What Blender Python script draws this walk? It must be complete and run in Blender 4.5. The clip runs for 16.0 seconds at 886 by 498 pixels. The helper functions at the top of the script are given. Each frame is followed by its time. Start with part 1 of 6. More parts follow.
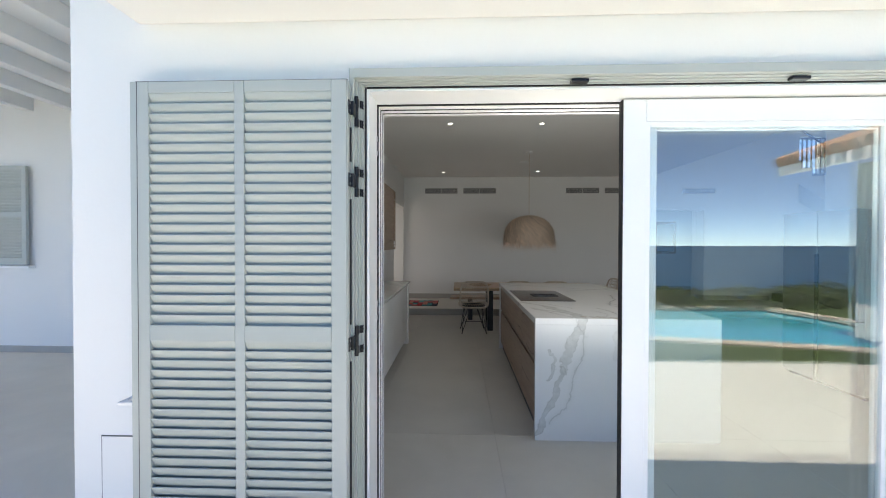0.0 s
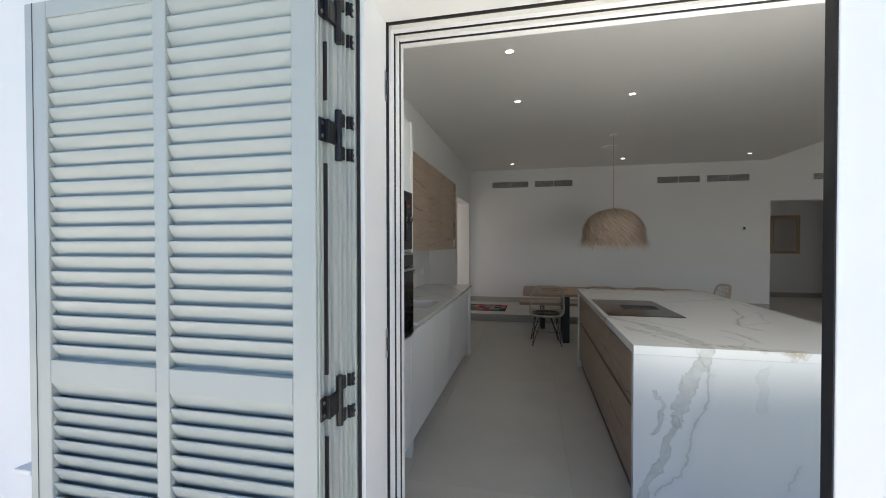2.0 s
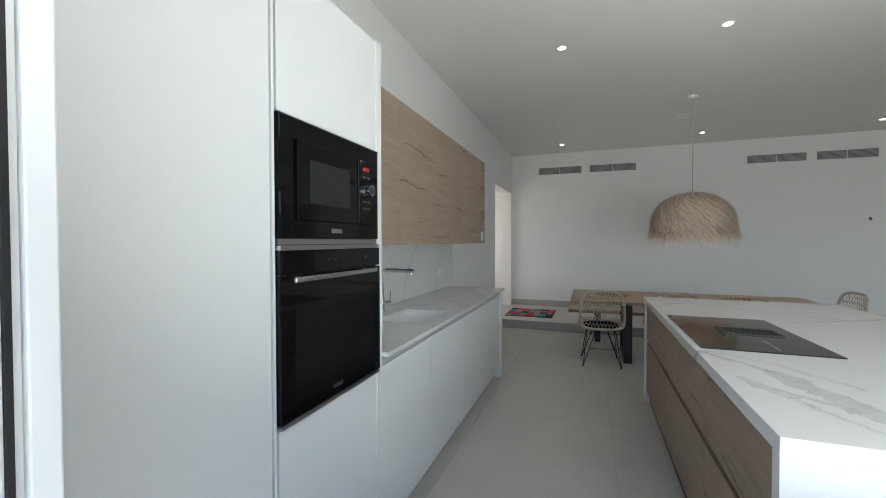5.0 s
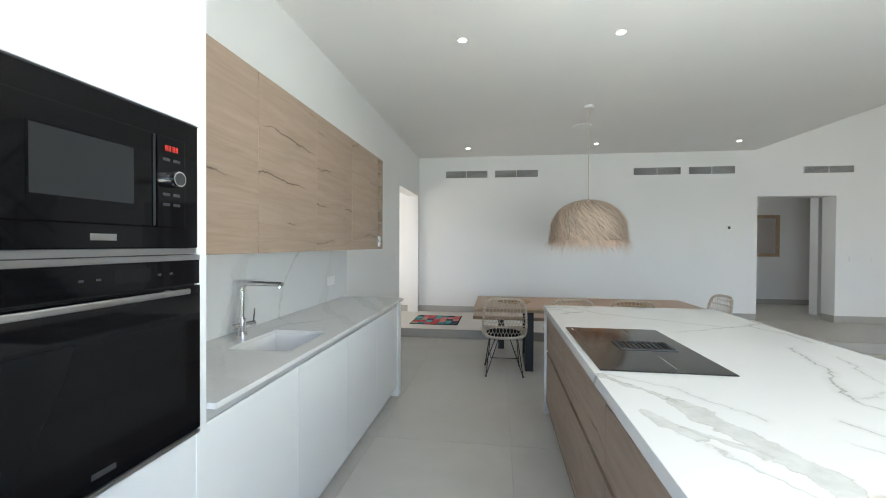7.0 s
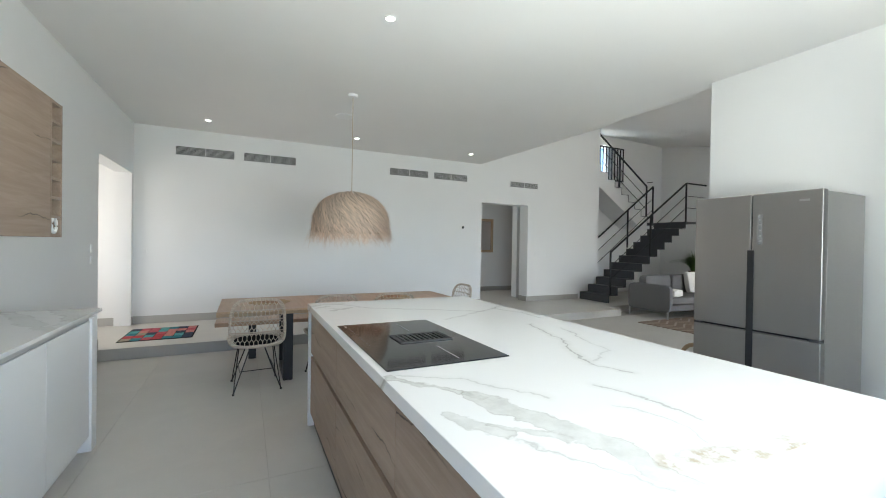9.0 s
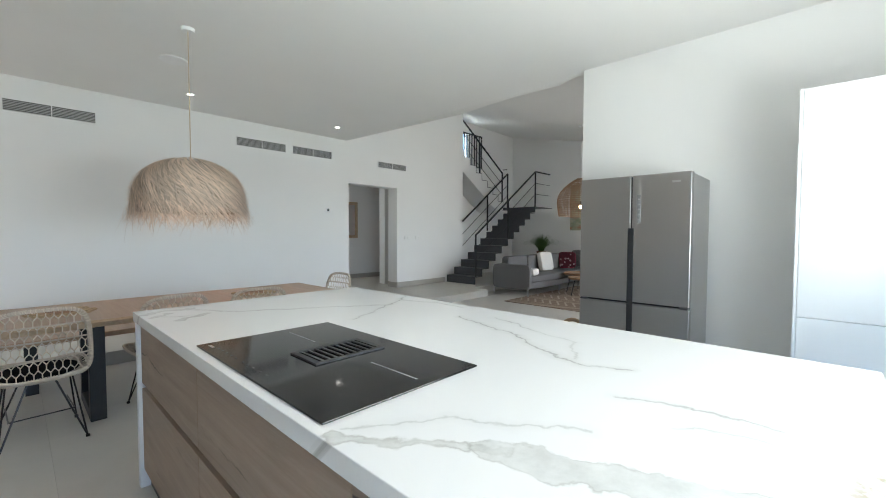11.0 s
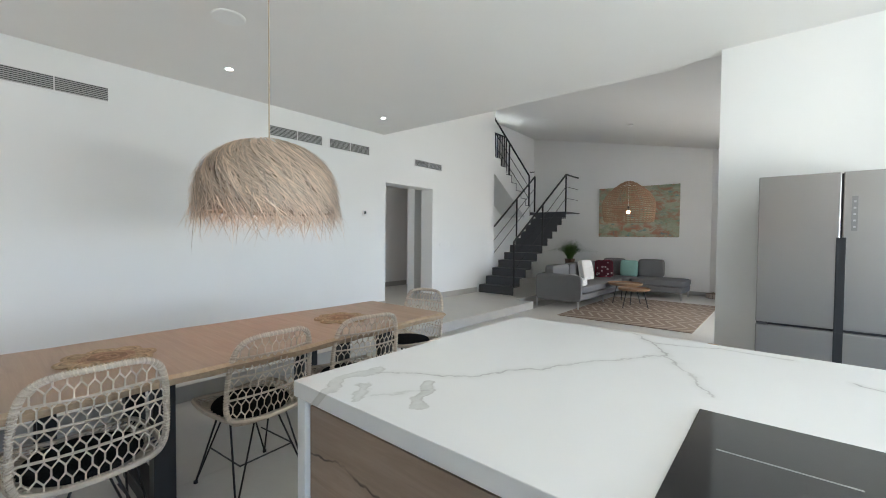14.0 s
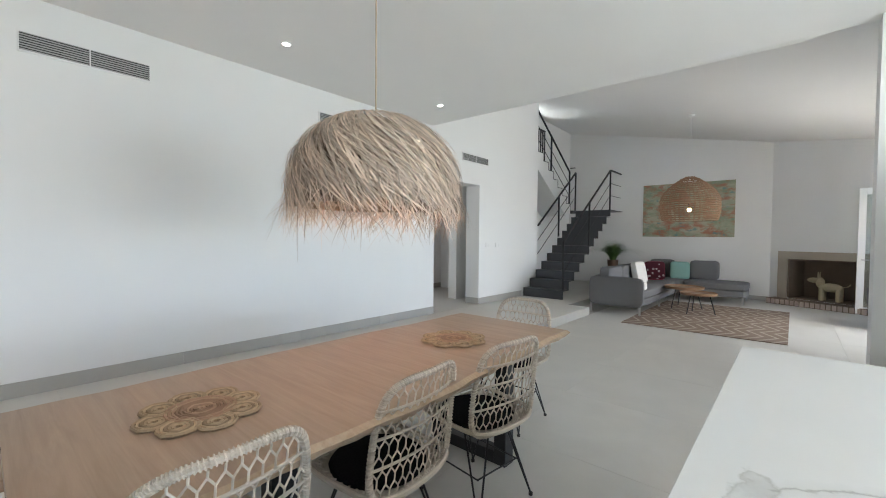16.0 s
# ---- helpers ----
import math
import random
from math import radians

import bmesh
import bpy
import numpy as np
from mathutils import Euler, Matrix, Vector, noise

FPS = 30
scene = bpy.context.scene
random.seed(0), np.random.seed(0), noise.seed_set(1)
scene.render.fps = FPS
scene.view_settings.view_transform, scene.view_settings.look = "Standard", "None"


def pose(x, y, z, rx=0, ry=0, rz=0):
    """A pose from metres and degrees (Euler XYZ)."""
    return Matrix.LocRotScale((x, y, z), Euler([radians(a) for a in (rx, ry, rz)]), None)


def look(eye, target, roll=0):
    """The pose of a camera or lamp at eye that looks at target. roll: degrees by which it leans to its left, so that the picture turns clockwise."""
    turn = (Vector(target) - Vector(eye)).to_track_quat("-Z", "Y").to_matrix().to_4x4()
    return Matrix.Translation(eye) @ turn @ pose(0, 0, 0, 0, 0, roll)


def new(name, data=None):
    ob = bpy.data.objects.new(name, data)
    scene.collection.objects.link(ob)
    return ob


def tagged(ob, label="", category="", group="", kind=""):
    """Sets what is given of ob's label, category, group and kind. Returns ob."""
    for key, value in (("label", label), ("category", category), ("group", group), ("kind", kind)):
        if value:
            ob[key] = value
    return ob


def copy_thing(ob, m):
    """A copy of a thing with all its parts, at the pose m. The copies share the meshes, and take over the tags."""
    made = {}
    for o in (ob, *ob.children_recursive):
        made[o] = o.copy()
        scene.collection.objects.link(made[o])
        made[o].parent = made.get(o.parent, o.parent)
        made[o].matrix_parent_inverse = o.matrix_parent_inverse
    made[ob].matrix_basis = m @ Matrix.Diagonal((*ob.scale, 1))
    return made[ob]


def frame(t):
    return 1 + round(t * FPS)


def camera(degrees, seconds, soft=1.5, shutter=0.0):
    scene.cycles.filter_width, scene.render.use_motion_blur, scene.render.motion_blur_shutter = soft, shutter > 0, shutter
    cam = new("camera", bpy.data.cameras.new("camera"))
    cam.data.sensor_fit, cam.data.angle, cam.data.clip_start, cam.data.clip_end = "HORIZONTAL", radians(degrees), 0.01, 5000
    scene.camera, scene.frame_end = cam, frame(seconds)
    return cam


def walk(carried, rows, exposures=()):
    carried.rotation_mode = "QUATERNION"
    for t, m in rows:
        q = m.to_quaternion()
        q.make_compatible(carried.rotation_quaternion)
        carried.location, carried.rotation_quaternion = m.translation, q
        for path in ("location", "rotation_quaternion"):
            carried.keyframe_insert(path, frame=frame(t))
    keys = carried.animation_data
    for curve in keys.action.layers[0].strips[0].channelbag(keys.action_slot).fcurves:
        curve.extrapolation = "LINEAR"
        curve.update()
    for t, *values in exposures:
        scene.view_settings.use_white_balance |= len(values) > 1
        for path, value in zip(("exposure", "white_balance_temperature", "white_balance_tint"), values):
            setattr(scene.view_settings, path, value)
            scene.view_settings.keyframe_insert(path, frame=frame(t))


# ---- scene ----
cam = camera(95.2, 16.0, 1.0)
PATH = [
    (0, (0.278, 1.074, 1.472), (0.201, 3.073, 1.447), 0.1),
    (0.5, (0.285, 1.251, 1.464), (0.144, 3.246, 1.437), -0.1),
    (1, (0.284, 1.455, 1.463), (0.062, 3.443, 1.435), -0.2),
    (1.5, (0.298, 1.626, 1.46), (-0.022, 3.6, 1.43), -0.1),
    (2, (0.323, 1.806, 1.46), (-0.105, 3.759, 1.433), -0.1),
    (2.5, (0.321, 1.987, 1.46), (-0.2, 3.918, 1.432), -0.0),
    (3, (0.321, 2.193, 1.459), (-0.297, 4.095, 1.427), 0.0),
    (3.5, (0.346, 2.381, 1.448), (-0.354, 4.254, 1.413), -0.1),
    (6, (0.424, 3.118, 1.406), (-0.186, 5.022, 1.358), 0.1),
    (6.5, (0.448, 3.207, 1.425), (-0.019, 5.151, 1.387), 0.1),
    (7, (0.463, 3.281, 1.437), (0.192, 5.262, 1.414), 0.3),
    (7.5, (0.452, 3.349, 1.454), (0.424, 5.348, 1.433), 0.5),
    (8, (0.433, 3.447, 1.446), (0.707, 5.428, 1.426), 0.5),
    (8.5, (0.421, 3.559, 1.407), (1.005, 5.472, 1.391), 0.8),
    (9, (0.423, 3.639, 1.376), (1.301, 5.435, 1.358), 0.9),
    (9.5, (0.454, 3.773, 1.33), (1.55, 5.445, 1.301), 0.8),
    (10, (0.471, 3.893, 1.312), (1.75, 5.429, 1.247), 0.2),
    (12.5, (0.361, 5.007, 1.363), (1.877, 6.31, 1.303), 0.4),
    (13, (0.341, 5.263, 1.358), (1.865, 6.557, 1.3), 0.5),
    (13.5, (0.303, 5.496, 1.356), (1.831, 6.786, 1.303), 0.4),
    (14, (0.221, 5.734, 1.348), (1.749, 7.024, 1.294), 0.5),
    (14.5, (0.137, 5.991, 1.357), (1.671, 7.273, 1.302), 0.5),
    (15, (0.126, 6.236, 1.361), (1.655, 7.524, 1.301), 0.6),
    (15.5, (0.154, 6.475, 1.328), (1.674, 7.774, 1.28), 0.4),
    (16, (0.164, 6.698, 1.352), (1.675, 8.007, 1.295), 0.5),
]
walk(cam, [(t, look(eye, target, roll)) for t, eye, target, roll in PATH],
     [(0, 1.58, 7150, 12), (2.0, 1.56, 7150, 12), (3.5, 1.66, 7050, 10), (5.0, 2.3, 6750, 8), (6.0, 2.66, 6650, 6), (7.0, 3.06, 6650, 6), (10.0, 3.16, 6550, 6), (12.5, 3.24, 6550, 7), (16.0, 3.54, 6500, 8)])

# ---- world, sun, lamps ----
world = bpy.data.worlds.new("sky")
scene.world = world
world.use_nodes = True
wn = world.node_tree.nodes
sky = wn.new("ShaderNodeTexSky")
sky.sky_type, sky.sun_disc = "NISHITA", False
sky.air_density, sky.dust_density, sky.ozone_density = 0.38, 0.0, 2.4
sky.altitude = 0.0
sky.sun_elevation, sky.sun_rotation = radians(66), radians(-76)
world.node_tree.links.new(sky.outputs[0], wn["Background"].inputs[0])
wn["Background"].inputs[1].default_value = 0.15


def lamp(name, kind, energy, m, color=(1, 1, 1), size=None, angle=None, radius=None):
    data = bpy.data.lights.new(name, kind)
    data.energy, data.color = energy, color
    if size:
        data.shape, data.size, data.size_y = "RECTANGLE", size[0], size[1]
    if angle:
        data.angle = radians(angle)
    if radius:
        data.shadow_soft_size = radius
    ob = new(name, data)
    ob.matrix_world = m
    return ob


SUN_FROM = Vector((math.sin(radians(-76)) * math.cos(radians(66)), math.cos(radians(-76)) * math.cos(radians(66)), math.sin(radians(66))))
lamp("sun", "SUN", 5.0, look(SUN_FROM * 50, (0, 0, 0)), (1, 0.95, 0.88), angle=0.6)
# added lamps for sky light; the front glazing's hangs indoors, tilted to the ceiling
lamp("daylight_fill", "AREA", 12.5, look((1.85, 3.32, 1.3), (1.8, 4.75, 3.0)), (0.93, 0.98, 1.0), size=(2.4, 0.8))
# fill at an assumed living room slider opening, also brightens the dining end
living_fill = lamp("daylight_fill", "AREA", 5.4, look((8.6, 4.65, 1.4), (7.4, 9.8, 0.3)), (0.95, 0.98, 1.0), size=(2.6, 2.0))
living_fill.data.spread = radians(125)
# added fill inside the passage and the hall, which have no window
lamp("daylight_fill", "AREA", 2.6, look((-2.4, 10.2, 1.5), (0, 10.2, 1.3)), (1.0, 0.93, 0.9), size=(1.0, 1.6))
lamp("daylight_fill", "AREA", 0.75, look((5.2, 13.0, 2.0), (5.6, 11, 1.2)), (0.98, 0.98, 1.0), size=(0.8, 1.2))


# ---- materials ----
def material(name, color=(0.8, 0.8, 0.8), rough=0.5, metal=0.0, spec=0.5):
    m = bpy.data.materials.new(name)
    m.use_nodes = True
    b = m.node_tree.nodes["Principled BSDF"]
    b.inputs["Base Color"].default_value = (*color, 1)
    b.inputs["Roughness"].default_value = rough
    b.inputs["Metallic"].default_value = metal
    b.inputs["Specular IOR Level"].default_value = spec
    return m


class Graph:
    """Short hand for the nodes of one material."""

    def __init__(self, m):
        self.tree = m.node_tree
        self.bsdf = m.node_tree.nodes["Principled BSDF"]

    def node(self, kind, **inputs):
        n = self.tree.nodes.new("ShaderNode" + kind)
        for key, value in inputs.items():
            slot = n.inputs[int(key[1:])] if key[0] == "i" and key[1:].isdigit() else n.inputs[key.replace("_", " ")]
            if hasattr(value, "is_linked"):
                self.tree.links.new(value, slot)
            else:
                slot.default_value = value
        return n

    def coords(self, scale=(1, 1, 1), turn=(0, 0, 0), random_shift=0.0):
        c = self.tree.nodes.new("ShaderNodeTexCoord").outputs["Object"]
        if random_shift:
            r = self.tree.nodes.new("ShaderNodeObjectInfo").outputs["Random"]
            s = self.node("Math", i0=r, i1=random_shift)
            s.operation = "MULTIPLY"
            c = self.node("VectorMath", i0=c, i1=s.outputs[0])
            c.operation = "ADD"
            c = c.outputs[0]
        p = self.node("Mapping", Vector=c, Scale=scale, Rotation=tuple(radians(a) for a in turn))
        return p.outputs[0]

    def noise(self, vec, scale, detail=4, rough=0.55, distort=0.0):
        return self.node("TexNoise", Vector=vec, Scale=scale, Detail=detail, Roughness=rough, Distortion=distort).outputs["Fac"]

    def ramp(self, fac, *stops):
        n = self.node("ValToRGB", Fac=fac)
        e = n.color_ramp.elements
        while len(e) < len(stops):
            e.new(0.5)
        for el, (pos, col) in zip(e, stops):
            el.position = pos
            el.color = (*col, 1) if len(col) == 3 else col
        return n.outputs[0]

    def mix(self, fac, a, b, blend="MIX"):
        n = self.tree.nodes.new("ShaderNodeMix")
        n.data_type, n.blend_type = "RGBA", blend
        for slot, value in ((n.inputs[0], fac), (n.inputs[6], a), (n.inputs[7], b)):
            if hasattr(value, "is_linked"):
                self.tree.links.new(value, slot)
            else:
                slot.default_value = (*value, 1) if isinstance(value, tuple) and len(value) == 3 else value
        return n.outputs[2]

    def math(self, op, a, b=0.0):
        n = self.node("Math", i0=a, i1=b)
        n.operation = op
        return n.outputs[0]

    def color(self, out):
        self.tree.links.new(out, self.bsdf.inputs["Base Color"])

    def rough(self, out):
        self.tree.links.new(out, self.bsdf.inputs["Roughness"])

    def bump(self, height, strength=0.3, distance=0.005):
        n = self.node("Bump", Height=height, Strength=strength, Distance=distance)
        self.tree.links.new(n.outputs[0], self.bsdf.inputs["Normal"])


def grey(v):
    return (v, v, v)


def plaster(name, color, rough=0.85, bump=0.12):
    m = material(name, color, rough, spec=0.2)
    g = Graph(m)
    v = g.coords()
    big = g.noise(v, 0.9, 3)
    small = g.noise(v, 60, 4)
    c = g.mix(g.ramp(big, (0.3, grey(0)), (0.7, grey(1))), tuple(a * 0.975 for a in color), color)
    g.color(c)
    g.bump(g.math("ADD", g.math("MULTIPLY", big, 3.0), small), bump, 0.002)
    return m


def cement(name, color, rough=0.42):
    m = material(name, color, rough, spec=0.35)
    g = Graph(m)
    v = g.coords(random_shift=40)
    r = g.tree.nodes.new("ShaderNodeObjectInfo").outputs["Random"]
    cloud = g.noise(v, 1.6, 6, 0.6, 0.4)
    fine = g.noise(v, 90, 3)
    c = g.mix(g.ramp(cloud, (0.3, grey(0)), (0.72, grey(1))), tuple(a * 0.9 for a in color), tuple(a * 1.06 for a in color))
    c = g.mix(g.math("MULTIPLY", fine, 0.12), c, tuple(a * 0.75 for a in color))
    c = g.mix(g.math("MULTIPLY", r, 0.12), c, tuple(a * 0.85 for a in color))
    g.color(c)
    g.rough(g.ramp(cloud, (0.2, grey(rough - 0.06)), (0.8, grey(rough + 0.1))))
    g.bump(fine, 0.08, 0.001)
    return m


def oak(name, light=(0.375, 0.283, 0.219), dark=(0.25, 0.18, 0.133), turn=(0, 0, 0), cracks=1.0, rough=0.5):
    """Rustic oak, its grain along the local y axis before the turn."""
    m = material(name, light, rough, spec=0.3)
    g = Graph(m)
    v = g.coords((7, 0.55, 7), turn, random_shift=9)
    w = g.coords((1.4, 0.5, 1.4), turn, random_shift=9)
    grain = g.noise(v, 3.5, 8, 0.65, 0.9)
    fine = g.noise(g.coords((60, 1.2, 60), turn, random_shift=9), 2.0, 4, 0.6)
    broad = g.noise(w, 1.7, 3)
    c = g.mix(g.ramp(grain, (0.33, grey(0)), (0.66, grey(1))), dark, light)
    c = g.mix(g.math("MULTIPLY", broad, 0.55), c, tuple(min(1, a * 1.25) for a in light))
    c = g.mix(g.math("MULTIPLY", fine, 0.35), c, tuple(a * 0.8 for a in dark))
    if cracks:
        # long wavering checks along the grain, broken here and there, and a few knots
        axes = g.node("SeparateXYZ", Vector=g.coords((1, 1, 1), turn, random_shift=11)).outputs
        sway = g.noise(g.coords((1.1, 1.5, 1.1), turn, random_shift=11), 1.5, 5, 0.6)
        height = g.math("ADD", g.math("ADD", axes[2], g.math("MULTIPLY", axes[0], 0.9)), g.math("MULTIPLY", sway, 0.16))
        away = g.math("PINGPONG", height, 0.12)
        edge = g.math("ADD", away, g.math("MULTIPLY", g.noise(g.coords((9, 4, 9), turn, random_shift=11), 4.0, 3), 0.006))
        thin = g.ramp(edge, (0.0038, grey(1)), (0.0062, grey(0)))
        soft_ = g.ramp(away, (0.0, grey(1)), (0.03, grey(0)))
        where = g.ramp(g.noise(g.coords((4.0, 0.9, 4.0), turn, random_shift=13), 1.5, 3), (0.5, grey(0)), (0.58, grey(1)))
        c = g.mix(g.math("MULTIPLY", g.math("MULTIPLY", soft_, where), 0.25 * cracks), c, tuple(a * 0.6 for a in dark))
        c = g.mix(g.math("MULTIPLY", g.math("MULTIPLY", thin, where), 0.9 * cracks), c, (0.05, 0.034, 0.024))
        knot = g.node("TexVoronoi", Vector=g.coords((1.9, 1.0, 1.9), turn, random_shift=7), Scale=1.5).outputs["Distance"]
        c = g.mix(g.ramp(knot, (0.02, grey(0.5)), (0.06, grey(0))), c, (0.13, 0.085, 0.055))
    g.color(c)
    g.bump(g.math("ADD", grain, fine), 0.16, 0.0015)
    return m


def marble(name):
    """White sintered marble: a few broad grey drifts, thin veins, here and there a rusty one."""
    m = material(name, (0.82, 0.82, 0.81), 0.24, spec=0.45)
    g = Graph(m)
    v = g.coords()
    sep = g.node("SeparateXYZ", Vector=v).outputs

    def lean(a, b, c, amp, scale):
        s = g.math("ADD", g.math("ADD", g.math("MULTIPLY", sep[0], a), g.math("MULTIPLY", sep[1], b)), g.math("MULTIPLY", sep[2], c))
        w = g.math("MULTIPLY", g.math("SUBTRACT", g.noise(v, scale, 5, 0.55, 0.3), 0.5), amp)
        f = g.math("MULTIPLY", g.math("SUBTRACT", g.noise(v, 14, 4, 0.6), 0.5), 0.035)
        return g.math("ADD", g.math("ADD", s, w), f)

    p = lean(0.82, 0.571, -0.28, 0.34, 1.7)
    q = lean(0.93, -0.36, 0.2, 0.6, 1.5)

    def near(field, k, *stops):
        return g.ramp(g.math("ABSOLUTE", g.math("SUBTRACT", field, k)), *stops)

    cloud = g.noise(v, 3.4, 6, 0.62, 0.5)
    crisp = g.noise(v, 9.0, 5, 0.65, 0.3)
    broken = g.ramp(g.noise(v, 1.4, 3), (0.32, grey(0.15)), (0.46, grey(1)))
    torn = g.ramp(g.noise(v, 6.0, 3), (0.42, grey(0.1)), (0.56, grey(1)))
    c = g.mix(g.noise(v, 2.0, 4), (0.70, 0.70, 0.69), (0.75, 0.75, 0.74))
    # broad drifts: a ragged band with white islands and a broken darker outline
    for k, width, strength in ((3.26, 0.10, 1.0), (3.02, 0.05, 0.9), (2.66, 0.035, 0.5), (4.5, 0.022, 0.4), (1.95, 0.05, 0.5)):
        away = g.math("ABSOLUTE", g.math("SUBTRACT", p, k))
        u = g.math("ADD", away, g.math("MULTIPLY", g.math("SUBTRACT", cloud, 0.5), width * 3.4))
        u = g.math("ADD", u, g.math("MULTIPLY", g.math("SUBTRACT", crisp, 0.5), width * 0.5))
        fill = g.math("MULTIPLY", g.ramp(u, (width * 0.62, grey(1)), (width * 0.98, grey(0))), broken)
        tone = g.mix(crisp, (0.40, 0.40, 0.365), (0.54, 0.54, 0.505))
        c = g.mix(g.math("MULTIPLY", fill, strength * 0.3), c, tone)
        edge = g.ramp(g.math("ABSOLUTE", g.math("SUBTRACT", u, width * 0.84)), (0.002, grey(1)), (0.012, grey(0)))
        edge = g.math("MULTIPLY", g.math("MULTIPLY", edge, torn), broken)
        c = g.mix(g.math("MULTIPLY", edge, strength * 0.35), c, (0.34, 0.33, 0.29))
    for field, k, strength in ((p, 3.6, 0.35), (p, 4.72, 0.45), (q, -0.72, 0.3), (q, -0.35, 0.6), (q, 0.5, 0.3), (q, -2.6, 0.3), (p, 2.3, 0.3)):
        thin = near(field, k, (0.002, grey(1)), (0.011, grey(0)))
        halo = near(field, k, (0.0, grey(1)), (0.06, grey(0)))
        where = g.math("MULTIPLY", g.ramp(g.noise(v, 1.1 + abs(k) * 0.1, 3), (0.44, grey(0.05)), (0.6, grey(1))), torn)
        c = g.mix(g.math("MULTIPLY", g.math("MULTIPLY", halo, where), strength * 0.3), c, (0.56, 0.55, 0.52))
        c = g.mix(g.math("MULTIPLY", g.math("MULTIPLY", thin, where), min(1.0, strength * 1.5)), c, (0.33, 0.32, 0.29))
    rust = g.math("MULTIPLY", near(p, 3.4, (0.06, grey(1)), (0.14, grey(0))), g.ramp(g.noise(v, 4, 5, 0.65), (0.57, grey(0)), (0.66, grey(1))))
    c = g.mix(g.math("MULTIPLY", rust, 0.45), c, (0.42, 0.28, 0.15))
    g.color(c)
    return m


def segment_distance():
    """A node group: how far a point lies from the stretch between two others."""
    tree = bpy.data.node_groups.new("segment_distance", "ShaderNodeTree")
    for key in ("Point", "From", "To"):
        tree.interface.new_socket(key, in_out="INPUT", socket_type="NodeSocketVector")
    tree.interface.new_socket("Distance", in_out="OUTPUT", socket_type="NodeSocketFloat")
    source, sink_ = tree.nodes.new("NodeGroupInput").outputs, tree.nodes.new("NodeGroupOutput").inputs

    def vec(op, a, b):
        n = tree.nodes.new("ShaderNodeVectorMath")
        n.operation = op
        tree.links.new(a, n.inputs[0])
        tree.links.new(b, n.inputs["Scale"] if op == "SCALE" else n.inputs[1])
        return n.outputs["Value"] if op in ("DOT_PRODUCT", "DISTANCE") else n.outputs[0]

    rel, d = vec("SUBTRACT", source["Point"], source["From"]), vec("SUBTRACT", source["To"], source["From"])
    share = tree.nodes.new("ShaderNodeMath")
    share.operation, share.use_clamp = "DIVIDE", True
    tree.links.new(vec("DOT_PRODUCT", rel, d), share.inputs[0])
    tree.links.new(vec("DOT_PRODUCT", d, d), share.inputs[1])
    tree.links.new(vec("DISTANCE", rel, vec("SCALE", d, share.outputs[0])), sink_["Distance"])
    return tree


